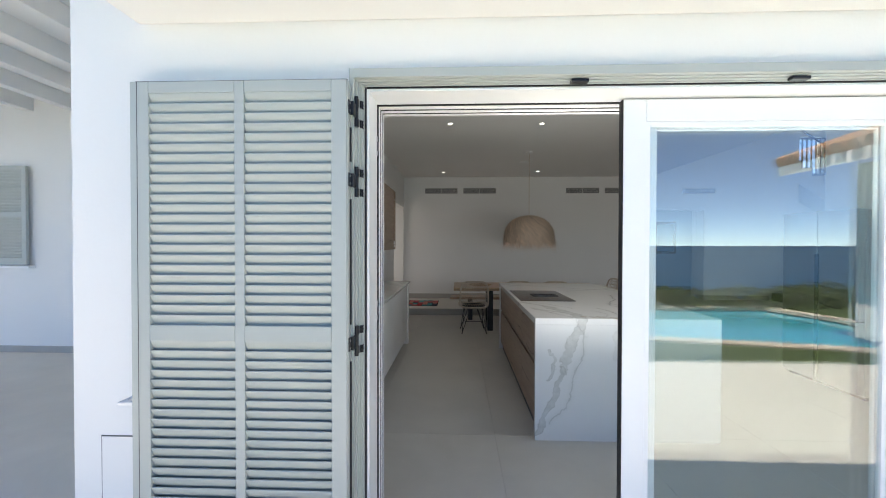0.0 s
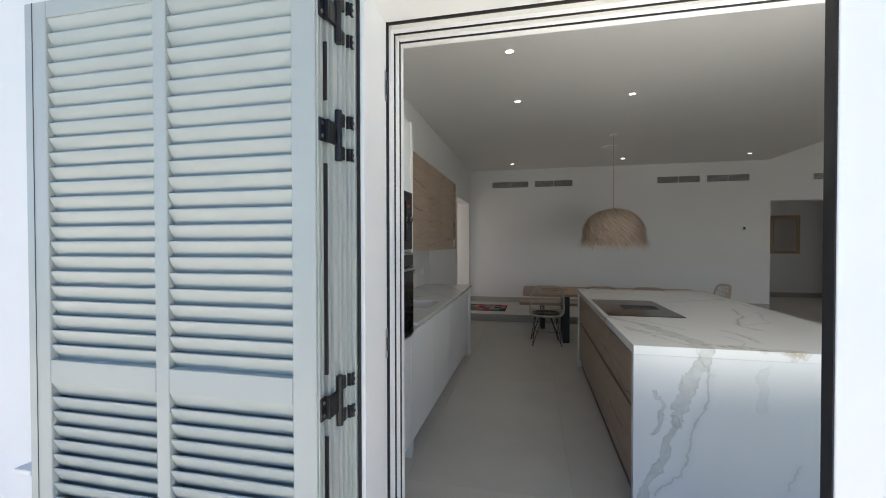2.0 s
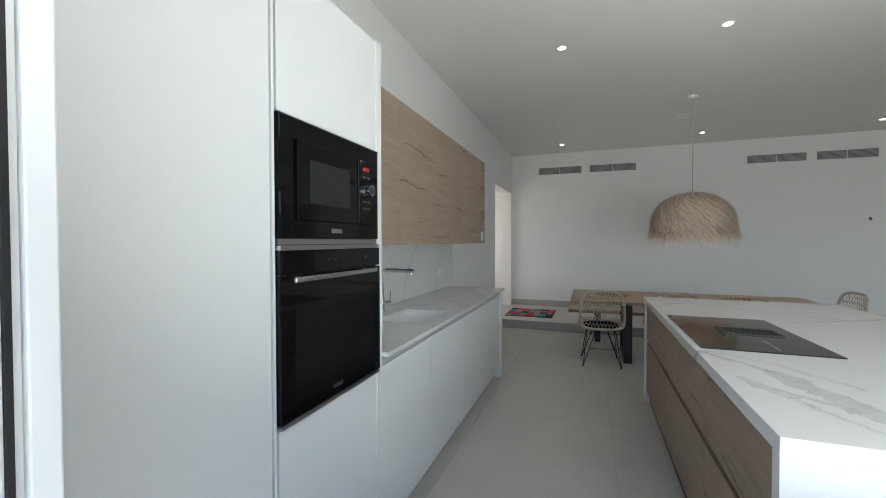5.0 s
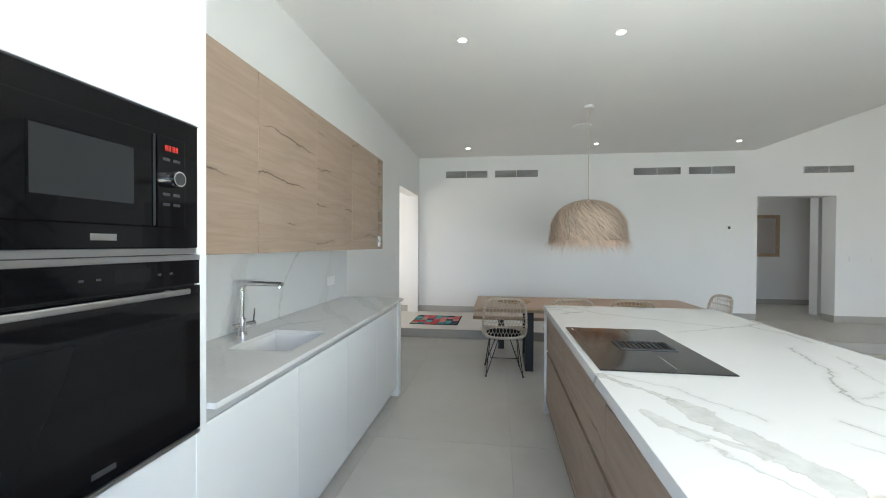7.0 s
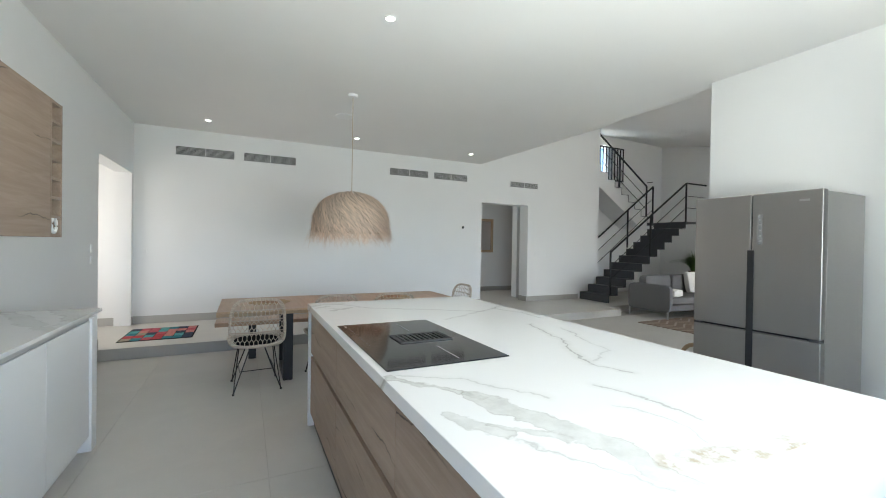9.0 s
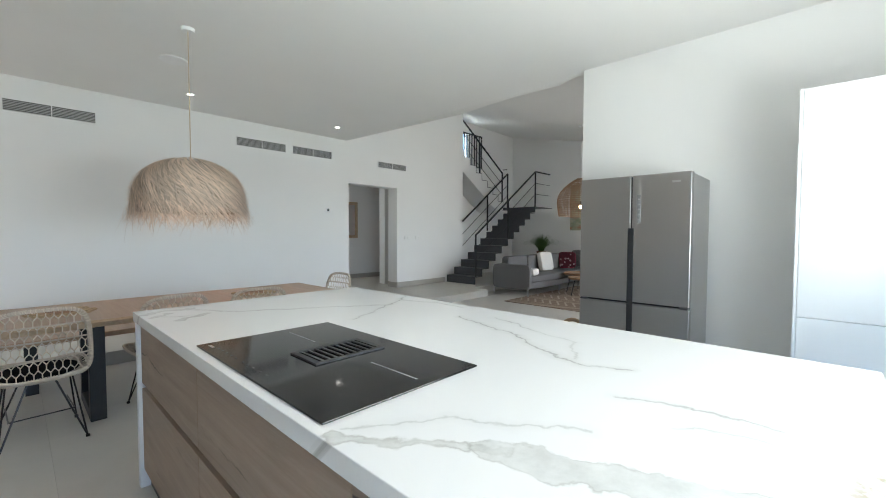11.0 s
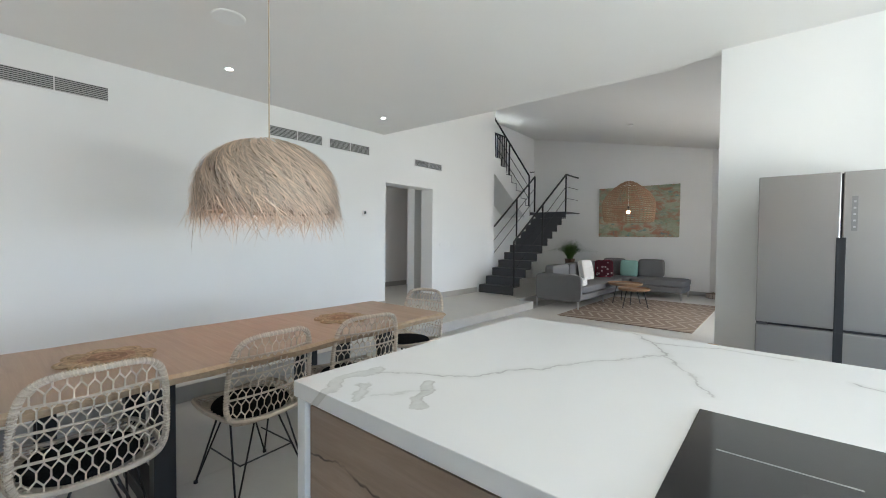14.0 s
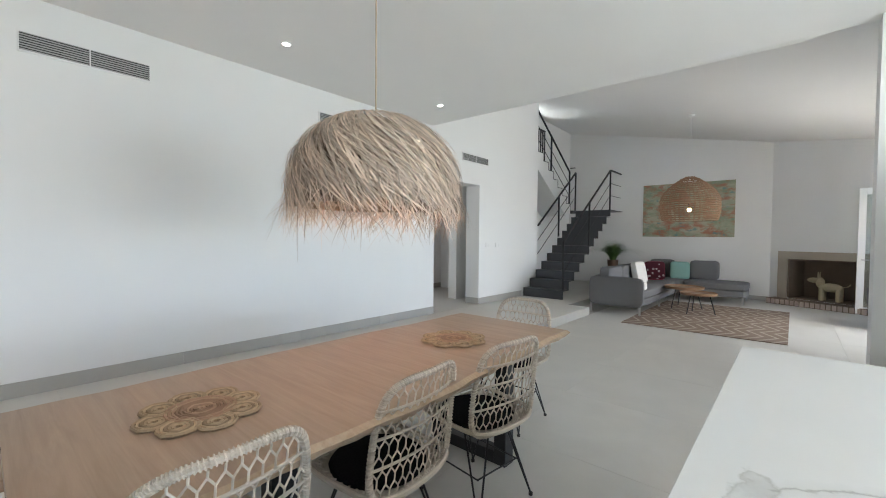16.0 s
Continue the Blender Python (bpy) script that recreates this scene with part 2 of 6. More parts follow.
def island_marble(name):
    """White sintered marble whose drifts and veins run over the top and on down the waterfall end."""
    m = material(name, (0.74, 0.74, 0.73), 0.24, spec=0.45)
    g = Graph(m)
    v = g.coords()
    sep = g.node("SeparateXYZ", Vector=v).outputs
    # the fold of the slab: below its top the pattern goes on along y
    flat = g.node("CombineXYZ", X=sep[0], Y=g.math("ADD", sep[1], g.math("SUBTRACT", sep[2], TOP_Z)), Z=0.0).outputs[0]

    def shifted(amp, scale, detail, fine, fine_scale):
        out = flat
        for size, k, d in ((amp, scale, detail), (fine, fine_scale, 3)):
            n = g.node("TexNoise", Vector=flat, Scale=k, Detail=d, Roughness=0.55).outputs["Color"]
            off = g.node("VectorMath", i0=n, i1=(0.5, 0.5, 0.5))
            off.operation = "SUBTRACT"
            off = g.node("VectorMath", i0=off.outputs[0], i1=(size, size, 0.0))
            off.operation = "MULTIPLY"
            add = g.node("VectorMath", i0=out, i1=off.outputs[0])
            add.operation = "ADD"
            out = add.outputs[0]
        return out

    reach = segment_distance()
    near_path = shifted(0.12, 6.0, 6, 0.06, 16.0)
    fine_path = shifted(0.09, 5.0, 6, 0.045, 22.0)

    def away(points, space):
        """Distance to a bent line through points."""
        best = None
        for a, b in zip(points, points[1:]):
            n = g.tree.nodes.new("ShaderNodeGroup")
            n.node_tree = reach
            g.tree.links.new(space, n.inputs["Point"])
            n.inputs["From"].default_value = (*a, 0)
            n.inputs["To"].default_value = (*b, 0)
            best = n.outputs[0] if best is None else g.math("MINIMUM", best, n.outputs[0])
        return best

    crisp = g.noise(flat, 14.0, 6, 0.65)
    streak = g.noise(flat, 5.0, 5, 0.6)
    torn = g.ramp(g.noise(flat, 9.0, 4), (0.36, grey(0.25)), (0.54, grey(1)))
    c = g.mix(g.noise(flat, 2.0, 4), (0.735, 0.735, 0.725), (0.785, 0.785, 0.775))
    # broad grey drifts with a darker ragged outline
    for points, width, strength in DRIFTS:
        u = away(points, near_path)
        u = g.math("ADD", u, g.math("MULTIPLY", g.math("SUBTRACT", streak, 0.5), width * 2.2))
        fill = g.ramp(u, (width * 0.8, grey(1)), (width * 1.12, grey(0)))
        tone = g.mix(g.ramp(crisp, (0.36, grey(0)), (0.64, grey(1))), (0.46, 0.465, 0.44), (0.63, 0.635, 0.61))
        c = g.mix(g.math("MULTIPLY", fill, strength), c, tone)
        edge = g.ramp(g.math("ABSOLUTE", g.math("SUBTRACT", u, width)), (0.0005, grey(1)), (0.0055, grey(0)))
        c = g.mix(g.math("MULTIPLY", g.math("MULTIPLY", edge, torn), strength * 0.85), c, (0.34, 0.33, 0.295))
    # thin veins, each in a pale halo
    for points, strength in VEINS:
        u = away(points, fine_path)
        thin = g.ramp(u, (0.0005, grey(1)), (0.0065, grey(0)))
        halo = g.ramp(u, (0.0, grey(1)), (0.035, grey(0)))
        where = g.ramp(g.noise(flat, 6.0, 3), (0.3, grey(0.35)), (0.5, grey(1)))
        c = g.mix(g.math("MULTIPLY", g.math("MULTIPLY", halo, where), strength * 0.45), c, (0.56, 0.56, 0.54))
        c = g.mix(g.math("MULTIPLY", g.math("MULTIPLY", thin, where), strength * 0.85), c, (0.33, 0.33, 0.31))
    rust = away(((1.26, 4.2), (1.6, 4.115)), near_path)
    rust = g.math("MULTIPLY", g.ramp(rust, (0.015, grey(1)), (0.05, grey(0))), g.ramp(g.noise(flat, 16, 4, 0.65), (0.46, grey(0)), (0.58, grey(1))))
    c = g.mix(g.math("MULTIPLY", rust, 0.75), c, (0.40, 0.32, 0.21))
    g.color(c)
    return m


TOP_Z = 0.918
# lines of the slab's drawing: x, and y along the top, going on below 4.115 down the waterfall end
DRIFTS = (
    (((0.87, 4.96), (0.98, 4.81), (1.07, 4.66)), 0.011, 0.7),
    (((1.05, 4.69), (1.11, 4.54), (1.17, 4.40), (1.2, 4.26), (1.19, 4.1), (1.12, 3.92), (1.06, 3.72)), 0.036, 0.66),
    (((1.06, 3.74), (1.02, 3.55), (0.93, 3.4), (0.86, 3.24)), 0.022, 0.7),
    (((0.92, 4.6), (0.98, 4.46)), 0.03, 0.6),
    (((0.99, 4.5), (1.07, 4.43), (1.14, 4.36)), 0.010, 0.6),
    (((0.95, 3.88), (1.01, 3.8), (0.95, 3.64)), 0.009, 0.6),
    (((1.3, 4.19), (1.62, 4.12)), 0.03, 0.4),
    (((1.46, 4.02), (1.45, 3.84)), 0.02, 0.22),
    (((1.12, 6.54), (1.04, 6.5), (0.97, 6.43)), 0.016, 0.7),
    (((0.87, 6.7), (0.98, 6.77), (1.09, 6.75)), 0.018, 0.55),
    (((0.9, 6.6), (0.97, 6.68)), 0.014, 0.5),
)
VEINS = (
    (((0.9, 4.98), (1.07, 4.88), (1.26, 4.6)), 0.5),
    (((1.0, 4.42), (1.09, 4.25), (1.21, 4.0), (1.19, 3.8), (1.08, 3.45), (0.95, 3.33)), 0.6),
    (((1.95, 5.56), (1.84, 5.2), (1.71, 4.94), (1.65, 4.8), (1.71, 4.67)), 0.95),
    (((2.04, 5.4), (1.88, 4.93), (1.7, 4.84)), 0.6),
    (((1.48, 4.61), (1.53, 4.46), (1.54, 4.3)), 0.8),
    (((1.4, 4.48), (1.46, 4.33), (1.42, 4.2)), 0.5),
    (((1.05, 6.72), (1.24, 6.47), (1.51, 6.32), (1.9, 6.06), (1.55, 5.87)), 0.75),
    (((1.9, 6.05), (2.06, 6.13), (2.2, 6.24), (2.21, 6.42)), 0.8),
    (((2.08, 6.14), (2.14, 5.94), (2.14, 5.7)), 0.7),
    (((1.61, 3.55), (1.58, 3.42)), 0.5),
    (((0.94, 6.58), (1.06, 6.5)), 0.5),
)


def metal_brushed(name, color, rough, axis=(1, 1, 40)):
    m = material(name, color, rough, 1.0)
    g = Graph(m)
    n = g.noise(g.coords(axis), 14, 3)
    g.rough(g.ramp(n, (0.3, grey(rough - 0.05)), (0.7, grey(rough + 0.07))))
    return m


def fibre(name, color, rough=0.8, spread=0.35):
    m = material(name, color, rough, spec=0.2)
    g = Graph(m)
    rnd = g.tree.nodes.new("ShaderNodeNewGeometry").outputs["Random Per Island"]
    n = g.noise(g.coords(), 30, 3)
    c = g.mix(rnd, tuple(a * (1 - spread) for a in color), tuple(min(1, a * (1 + spread)) for a in color))
    c = g.mix(g.math("MULTIPLY", n, 0.3), c, tuple(a * 0.6 for a in color))
    g.color(c)
    return m


def fabric(name, color, weave=220, rough=0.95, contrast=0.3):
    m = material(name, color, rough, spec=0.1)
    g = Graph(m)
    n = g.noise(g.coords(), weave, 2)
    b = g.noise(g.coords(), 3, 3)
    c = g.mix(g.ramp(n, (0.35, grey(0)), (0.65, grey(1))), tuple(a * (1 - contrast) for a in color), tuple(a * (1 + contrast) for a in color))
    c = g.mix(g.math("MULTIPLY", b, 0.25), c, tuple(a * 0.8 for a in color))
    g.color(c)
    g.bump(n, 0.25, 0.002)
    return m


def emitter(name, color, strength):
    m = material(name, color, 0.5)
    b = m.node_tree.nodes["Principled BSDF"]
    b.inputs["Emission Color"].default_value = (*color, 1)
    b.inputs["Emission Strength"].default_value = strength
    return m


def pane_glass(name, mirror, tint=(0.93, 0.97, 0.97)):
    """A sheet of coated glass: each face mirrors a share, the rest passes."""
    m = bpy.data.materials.new(name)
    m.use_nodes = True
    t = m.node_tree
    t.nodes.clear()
    out = t.nodes.new("ShaderNodeOutputMaterial")
    mixer = t.nodes.new("ShaderNodeMixShader")
    clear = t.nodes.new("ShaderNodeBsdfTransparent")
    clear.inputs[0].default_value = (*tint, 1)
    gloss = t.nodes.new("ShaderNodeBsdfGlossy")
    gloss.inputs["Roughness"].default_value = 0.0
    mixer.inputs[0].default_value = mirror
    t.links.new(clear.outputs[0], mixer.inputs[1])
    t.links.new(gloss.outputs[0], mixer.inputs[2])
    t.links.new(mixer.outputs[0], out.inputs[0])
    return m


WALL = plaster("white_plaster", (0.80, 0.80, 0.79))
WALL_OUT = plaster("white_render", (0.82, 0.82, 0.81), 0.9, 0.3)
CEIL = plaster("ceiling_paint", (0.80, 0.79, 0.77), 0.9, 0.08)
FLOOR = cement("grey_porcelain", (0.56, 0.54, 0.50))
GROUT = material("grout", (0.43, 0.41, 0.38), 0.9)
PAVE = cement("terrace_porcelain", (0.66, 0.63, 0.57), 0.55)
SKIRT = cement("skirting_porcelain", (0.43, 0.415, 0.385), 0.45)
MARBLE = marble("veined_marble")
ISLAND_MARBLE = island_marble("island_marble")
LACQUER = material("white_lacquer", (0.76, 0.77, 0.77), 0.32, spec=0.4)
# carcasses coloured dark so the gaps between doors read as shaded
CARCASS_SHADE = material("cabinet_shadow_grey", (0.22, 0.22, 0.22), 0.6)
OAK = oak("rustic_oak")
OAK_PLAIN = oak("rack_oak", cracks=0.0)
OAK_V = oak("rustic_oak_drawer")
TABLE_OAK = oak("table_oak", (0.45, 0.32, 0.225), (0.32, 0.213, 0.145), (0, 0, 90), 0.0, 0.4)
EDGE_OAK = oak("live_edge", (0.52, 0.4, 0.28), (0.36, 0.25, 0.16), (0, 0, 90), 0.0, 0.6)
BLACK_GLASS = material("black_glass", (0.004, 0.004, 0.0045), 0.05, spec=0.28)
HOB_GLASS = material("hob_glass", (0.010, 0.010, 0.011), 0.08, spec=0.4)
SCREEN_GLASS = material("oven_window", (0.008, 0.0085, 0.009), 0.1, spec=0.25)
BLACK_STEEL = material("black_steel", (0.018, 0.019, 0.021), 0.42, spec=0.4)
BLACK_IRON = material("black_iron", (0.02, 0.02, 0.022), 0.35, 0.4)
STAIR_STEEL = material("dark_stair_steel", (0.06, 0.063, 0.07), 0.5, spec=0.35)
STEEL = metal_brushed("brushed_steel", (0.37, 0.36, 0.35), 0.33)
STEEL_DARK = material("dark_grey_steel", (0.08, 0.08, 0.085), 0.35, 0.6)
CHROME = material("chrome", (0.75, 0.75, 0.76), 0.09, 1.0)
ALU = material("satin_aluminium", (0.55, 0.55, 0.56), 0.3, 1.0)
SAGE = material("pale_green_aluminium", (0.42, 0.455, 0.435), 0.36, spec=0.4)
PVC = material("white_profile", (0.87, 0.88, 0.88), 0.3, spec=0.4)
RUBBER = material("black_rubber", (0.015, 0.015, 0.016), 0.6)
PLASTIC = material("white_plastic", (0.78, 0.78, 0.77), 0.35)
GRILLE = material("grey_grille", (0.42, 0.42, 0.415), 0.45, spec=0.4)
GRILLE_BACK = material("duct_dark", (0.06, 0.06, 0.06), 0.9)
RATTAN = fibre("rattan", (0.57, 0.5, 0.415), 0.7, 0.2)
STRAW = fibre("straw", (0.68, 0.535, 0.42), 0.6, 0.42)
JUTE = fibre("jute", (0.42, 0.31, 0.2), 0.9, 0.35)
CANE = fibre("woven_cane", (0.33, 0.205, 0.13), 0.75, 0.3)
BLACK_CLOTH = fabric("black_felt", (0.012, 0.012, 0.013), 150)
SOFA_CLOTH = fabric("grey_wool", (0.17, 0.17, 0.175), 160, contrast=0.4)
BULB = emitter("warm_bulb", (1.0, 0.62, 0.28), 6)
SPOT = emitter("spot_glow", (1.0, 0.97, 0.92), 2.5)
GLASS = pane_glass("window_glass", 0.11)


# ---- builders ----
def box(bm, lo, hi, bevel=0.0, segments=2):
    """Adds a box between two corners to bm."""
    lo, hi = Vector(lo), Vector(hi)
    r = bmesh.ops.create_cube(bm, size=1)
    vs = r["verts"]
    bmesh.ops.scale(bm, vec=hi - lo, verts=vs)
    bmesh.ops.translate(bm, vec=(lo + hi) / 2, verts=vs)
    if bevel:
        es = list({e for v in vs for e in v.link_edges})
        bmesh.ops.bevel(bm, geom=es, offset=bevel, segments=segments, profile=0.5, affect="EDGES")
    return bm


def cyl(bm, a, b, r, sides=12, r2=None):
    """Adds a cylinder or cone from a to b."""
    a, b = Vector(a), Vector(b)
    d = b - a
    m = Matrix.Translation((a + b) / 2) @ d.to_track_quat("Z", "Y").to_matrix().to_4x4()
    bmesh.ops.create_cone(bm, cap_ends=True, segments=sides, radius1=r, radius2=r if r2 is None else r2, depth=d.length, matrix=m)
    return bm


def tube(bm, points, r, sides=6, closed=False):
    """Adds a bent tube along points."""
    pts = [Vector(p) for p in points]
    n = len(pts)
    rings = []
    for i, p in enumerate(pts):
        before = pts[i - 1] if (closed or i) else p
        after = pts[(i + 1) % n] if (closed or i < n - 1) else p
        d = (after - before).normalized()
        side = d.cross(Vector((0, 0, 1)))
        if side.length < 0.05:
            side = d.cross(Vector((0, 1, 0)))
        side.normalize()
        up = side.cross(d).normalized()
        rings.append([bm.verts.new(p + side * (r * math.cos(k * math.tau / sides)) + up * (r * math.sin(k * math.tau / sides))) for k in range(sides)])
    for i in range(n if closed else n - 1):
        a, b = rings[i], rings[(i + 1) % n]
        for k in range(sides):
            bm.faces.new((a[k], a[(k + 1) % sides], b[(k + 1) % sides], b[k]))
    if not closed:
        bm.faces.new(rings[0][::-1])
        bm.faces.new(rings[-1])
    return bm


def smooth_path(points, steps=6, closed=False):
    """A Catmull-Rom curve through points."""
    pts = [Vector(p) for p in points]
    n = len(pts)
    out = []
    for i in range(n if closed else n - 1):
        p0 = pts[i - 1] if (closed or i) else pts[0]
        p1, p2 = pts[i], pts[(i + 1) % n]
        p3 = pts[(i + 2) % n] if (closed or i + 2 < n) else pts[-1]
        for s in range(steps):
            t = s / steps
            out.append(0.5 * (2 * p1 + (p2 - p0) * t + (2 * p0 - 5 * p1 + 4 * p2 - p3) * t * t + (3 * p1 - p0 - 3 * p2 + p3) * t ** 3))
    if not closed:
        out.append(pts[-1])
    return out


def mesh_of(name, bm, mat, smooth=False):
    bmesh.ops.recalc_face_normals(bm, faces=bm.faces)
    me = bpy.data.meshes.new(name)
    bm.to_mesh(me)
    bm.free()
    me.materials.append(mat)
    if smooth:
        me.shade_smooth()
        try:
            me.set_sharp_from_angle(angle=radians(35))
        except AttributeError:
            pass
    return me


def part(name, bm, mat, parent, label="", smooth=False):
    ob = new(name, mesh_of(name, bm, mat, smooth))
    ob.parent = parent
    return tagged(ob, label)


def thing(name, at, label, category, group="", turn=0):
    ob = new(name)
    ob.matrix_world = pose(*at, 0, 0, turn)
    ob.empty_display_size = 0.1
    return tagged(ob, label, category, group)


def single(name, bm, mat, label, category, group="", at=(0, 0, 0), smooth=False, turn=0):
    ob = new(name, mesh_of(name, bm, mat, smooth))
    ob.matrix_world = pose(*at, 0, 0, turn)
    return tagged(ob, label, category, group)


def structure(name, bm, mat, label="", smooth=False):
    return tagged(new(name, mesh_of(name, bm, mat, smooth)), label, "", "", "structure")


def B(*boxes, bevel=0.0):
    bm = bmesh.new()
    for lo, hi in boxes:
        box(bm, lo, hi, bevel)
    return bm


def prism(bm, outline, lo, hi, axis=2):
    """Adds a prism of a flat outline (pairs) between lo and hi along an axis."""
    def at(p, h):
        q = list(p)
        q.insert(axis, h)
        return q
    a = [bm.verts.new(at(p, lo)) for p in outline]
    b = [bm.verts.new(at(p, hi)) for p in outline]
    n = len(a)
    bm.faces.new(a[::-1])
    bm.faces.new(b)
    for i in range(n):
        bm.faces.new((a[i], a[(i + 1) % n], b[(i + 1) % n], b[i]))
    return bm


def wall_x(lo, hi, y0, y1, z1, holes=(), z0=0.0):
    """A wall along x with rectangular holes (x0, x1, z0, z1)."""
    xs = sorted({lo, hi, *[h[0] for h in holes], *[h[1] for h in holes]})
    bm = bmesh.new()
    for a, b in zip(xs, xs[1:]):
        cuts = sorted([(h[2], h[3]) for h in holes if h[0] <= a + 1e-6 and h[1] >= b - 1e-6])
        z = z0
        for c, d in cuts + [(z1, z1)]:
            if c > z + 1e-6:
                box(bm, (a, y0, z), (b, y1, c))
            z = max(z, d)
    return bm


def wall_y(lo, hi, x0, x1, z1, holes=(), z0=0.0):
    bm = wall_x(lo, hi, x0, x1, z1, holes, z0)
    for v in bm.verts:
        v.co.x, v.co.y = v.co.y, v.co.x
    return bm


# ---- the plan, in metres ----
LEFT, RIGHT, BACK, FRONT = -1.07, 4.77, 11.03, 3.125
CEIL_Z, STEP_Z, STEP_Y = 3.11, 0.135, 9.42
TOP = 0.918

# ---- structure: shell ----
structure("wall_left", wall_y(FRONT, 11.33, LEFT - 0.2, LEFT, CEIL_Z + 0.1, [(9.45, 10.93, 0, 2.36)]), WALL, "white plastered wall with a passage opening")
structure("wall_back", wall_x(LEFT, 8.36, BACK, BACK + 0.3, 4.5, [(4.94, 6.165, 0, 2.303)]), WALL, "white plastered wall with a doorway")
structure("wall_fridge", wall_y(2.6, 6.22, RIGHT, RIGHT + 0.2, 3.4), WALL, "white plastered partition wall")
structure("wall_front", wall_x(LEFT - 0.2, RIGHT, 2.83, FRONT, CEIL_Z + 0.1, [(-0.118, 3.72, 0, 2.135)]), WALL, "white wall round the glazing")
bm = B(((LEFT - 0.2, FRONT - 0.02, CEIL_Z), (4.9, BACK, CEIL_Z + 0.15)))
structure("ceiling", bm, CEIL, "smooth white kitchen ceiling")


def sheet(bm, *pts, thick=0.1):
    lo = [bm.verts.new(p) for p in pts]
    hi = [bm.verts.new((p[0], p[1], p[2] + thick)) for p in pts]
    bm.faces.new(lo[::-1])
    bm.faces.new(hi)
    n = len(lo)
    for i in range(n):
        bm.faces.new((lo[i], lo[(i + 1) % n], hi[(i + 1) % n], hi[i]))
    return bm


RIDGE_A, RIDGE_B = (4.78, 6.2, 3.18), (8.36, BACK, 4.36)
# the edge between the two ceilings sags towards the partition
RIDGE = [RIDGE_B, (6.93, 9.1, 3.86), (5.854, 7.649, 3.46), (5.138, 6.683, 3.165), (4.93, 6.4, 3.13), (4.83, 6.265, 3.15), RIDGE_A]
bm = bmesh.new()
for a, b in zip(RIDGE[:3], RIDGE[1:]):
    sheet(bm, (4.9, BACK, CEIL_Z), a, b)
sheet(bm, (4.9, BACK, CEIL_Z), RIDGE[3], (4.9, 7.5, CEIL_Z))
for a, b in zip(RIDGE[3:], RIDGE[4:]):
    sheet(bm, (4.9, 7.5, CEIL_Z), a, b)
# the upright face between that edge and the straight edge of the living room ceiling
upper = [Vector(RIDGE_A).lerp(Vector(RIDGE_B), (p[0] - RIDGE_A[0]) / (RIDGE_B[0] - RIDGE_A[0])) for p in RIDGE]
for i in range(len(RIDGE) - 1):
    corners = [RIDGE[i], RIDGE[i + 1], upper[i + 1], upper[i]]
    if i == 0:
        corners = [RIDGE[0], RIDGE[1], upper[1]]
    elif i == len(RIDGE) - 2:
        corners = [RIDGE[i], RIDGE[i + 1], upper[i]]
    bm.faces.new([bm.verts.new(p) for p in corners])
structure("ceiling_slope", bm, CEIL, "smooth white sloping ceiling")
bm = bmesh.new()
E_, F_, G_ = (11.75, 11.8, 4.44), (11.75, 7.1, 3.52), (10.9, 4.2, 3.0)
for tri in ((RIDGE_A, RIDGE_B, F_), (RIDGE_B, (8.36, 11.8, 4.5), E_), (RIDGE_B, E_, F_), (RIDGE_A, F_, G_), (RIDGE_A, G_, (4.78, 4.2, 2.98))):
    sheet(bm, *tri)
structure("ceiling_living", bm, CEIL, "smooth white pitched ceiling over the living room")
structure("ceiling_stair", B(((6.2, BACK + 0.301, 4.5), (8.359, 11.95, 4.6))), CEIL, "smooth white ceiling over the upper flight")
structure("wall_stair_end", B(((6.2, BACK + 0.301, 2.76), (6.399, 11.95, 4.499))), WALL, "white wall at the head of the stairs")
PX = 11.7
structure("wall_stair", wall_x(6.4, PX + 0.2, 11.75, 11.95, 4.9, [(8.55, 9.5, 3.25, 4.2)]), WALL, "white plastered stair wall with a small window")
structure("wall_picture", wall_y(7.08, 11.75, PX, PX + 0.2, 4.6), WALL, "white plastered living room wall")
# the fireplace wall stands at a slant, with its fire opening
fp = new("wall_fireplace", mesh_of("wall_fireplace", wall_x(0, 3.4, 0, 0.5, 3.7, [(0.33, 1.55, 0.12, 0.96)]), WALL))
fp.matrix_world = pose(PX, 7.08, 0, 0, 0, -115)
tagged(fp, "white plastered wall with a fire opening", "", "", "structure")
# unseen wall, its wide opening assumed to go with the living room lamp
structure("wall_living_end", wall_x(RIGHT + 0.2, 10.6, 4.2, 4.4, 3.4, [(6.9, 10.2, 0, 2.2)]), WALL, "unseen white wall with an assumed wide opening")
# the passage behind the left wall and the hall behind the back wall
structure("wall_passage", B(((-2.9, 9.2, 0), (-2.7, 11.5, 2.7)), ((-2.7, 9.1, 0), (LEFT - 0.2, 9.3, 2.7)), ((-2.7, 11.0, 0), (LEFT - 0.2, 11.2, 2.7)), ((-2.9, 9.1, 2.6), (LEFT - 0.2, 11.2, 2.75))), WALL, "white passage walls")
structure("wall_hall", wall_x(4.0, 9.7, 13.25, 13.4, 2.7, [(7.85, 9.5, STEP_Z, 2.6)]), WALL, "white hall wall")
structure("wall_hall_side", wall_y(BACK + 0.3, 13.25, 7.65, 7.8, 2.7, [(12.15, 13.0, STEP_Z, 2.28)]), WALL, "white hall side wall with a doorway")
structure("wall_hall_left", B(((4.0, BACK + 0.3, 0), (4.15, 13.25, 2.7)), ((4.15, BACK + 0.3, 2.6), (7.65, 13.25, 2.7))), WALL, "white hall end")
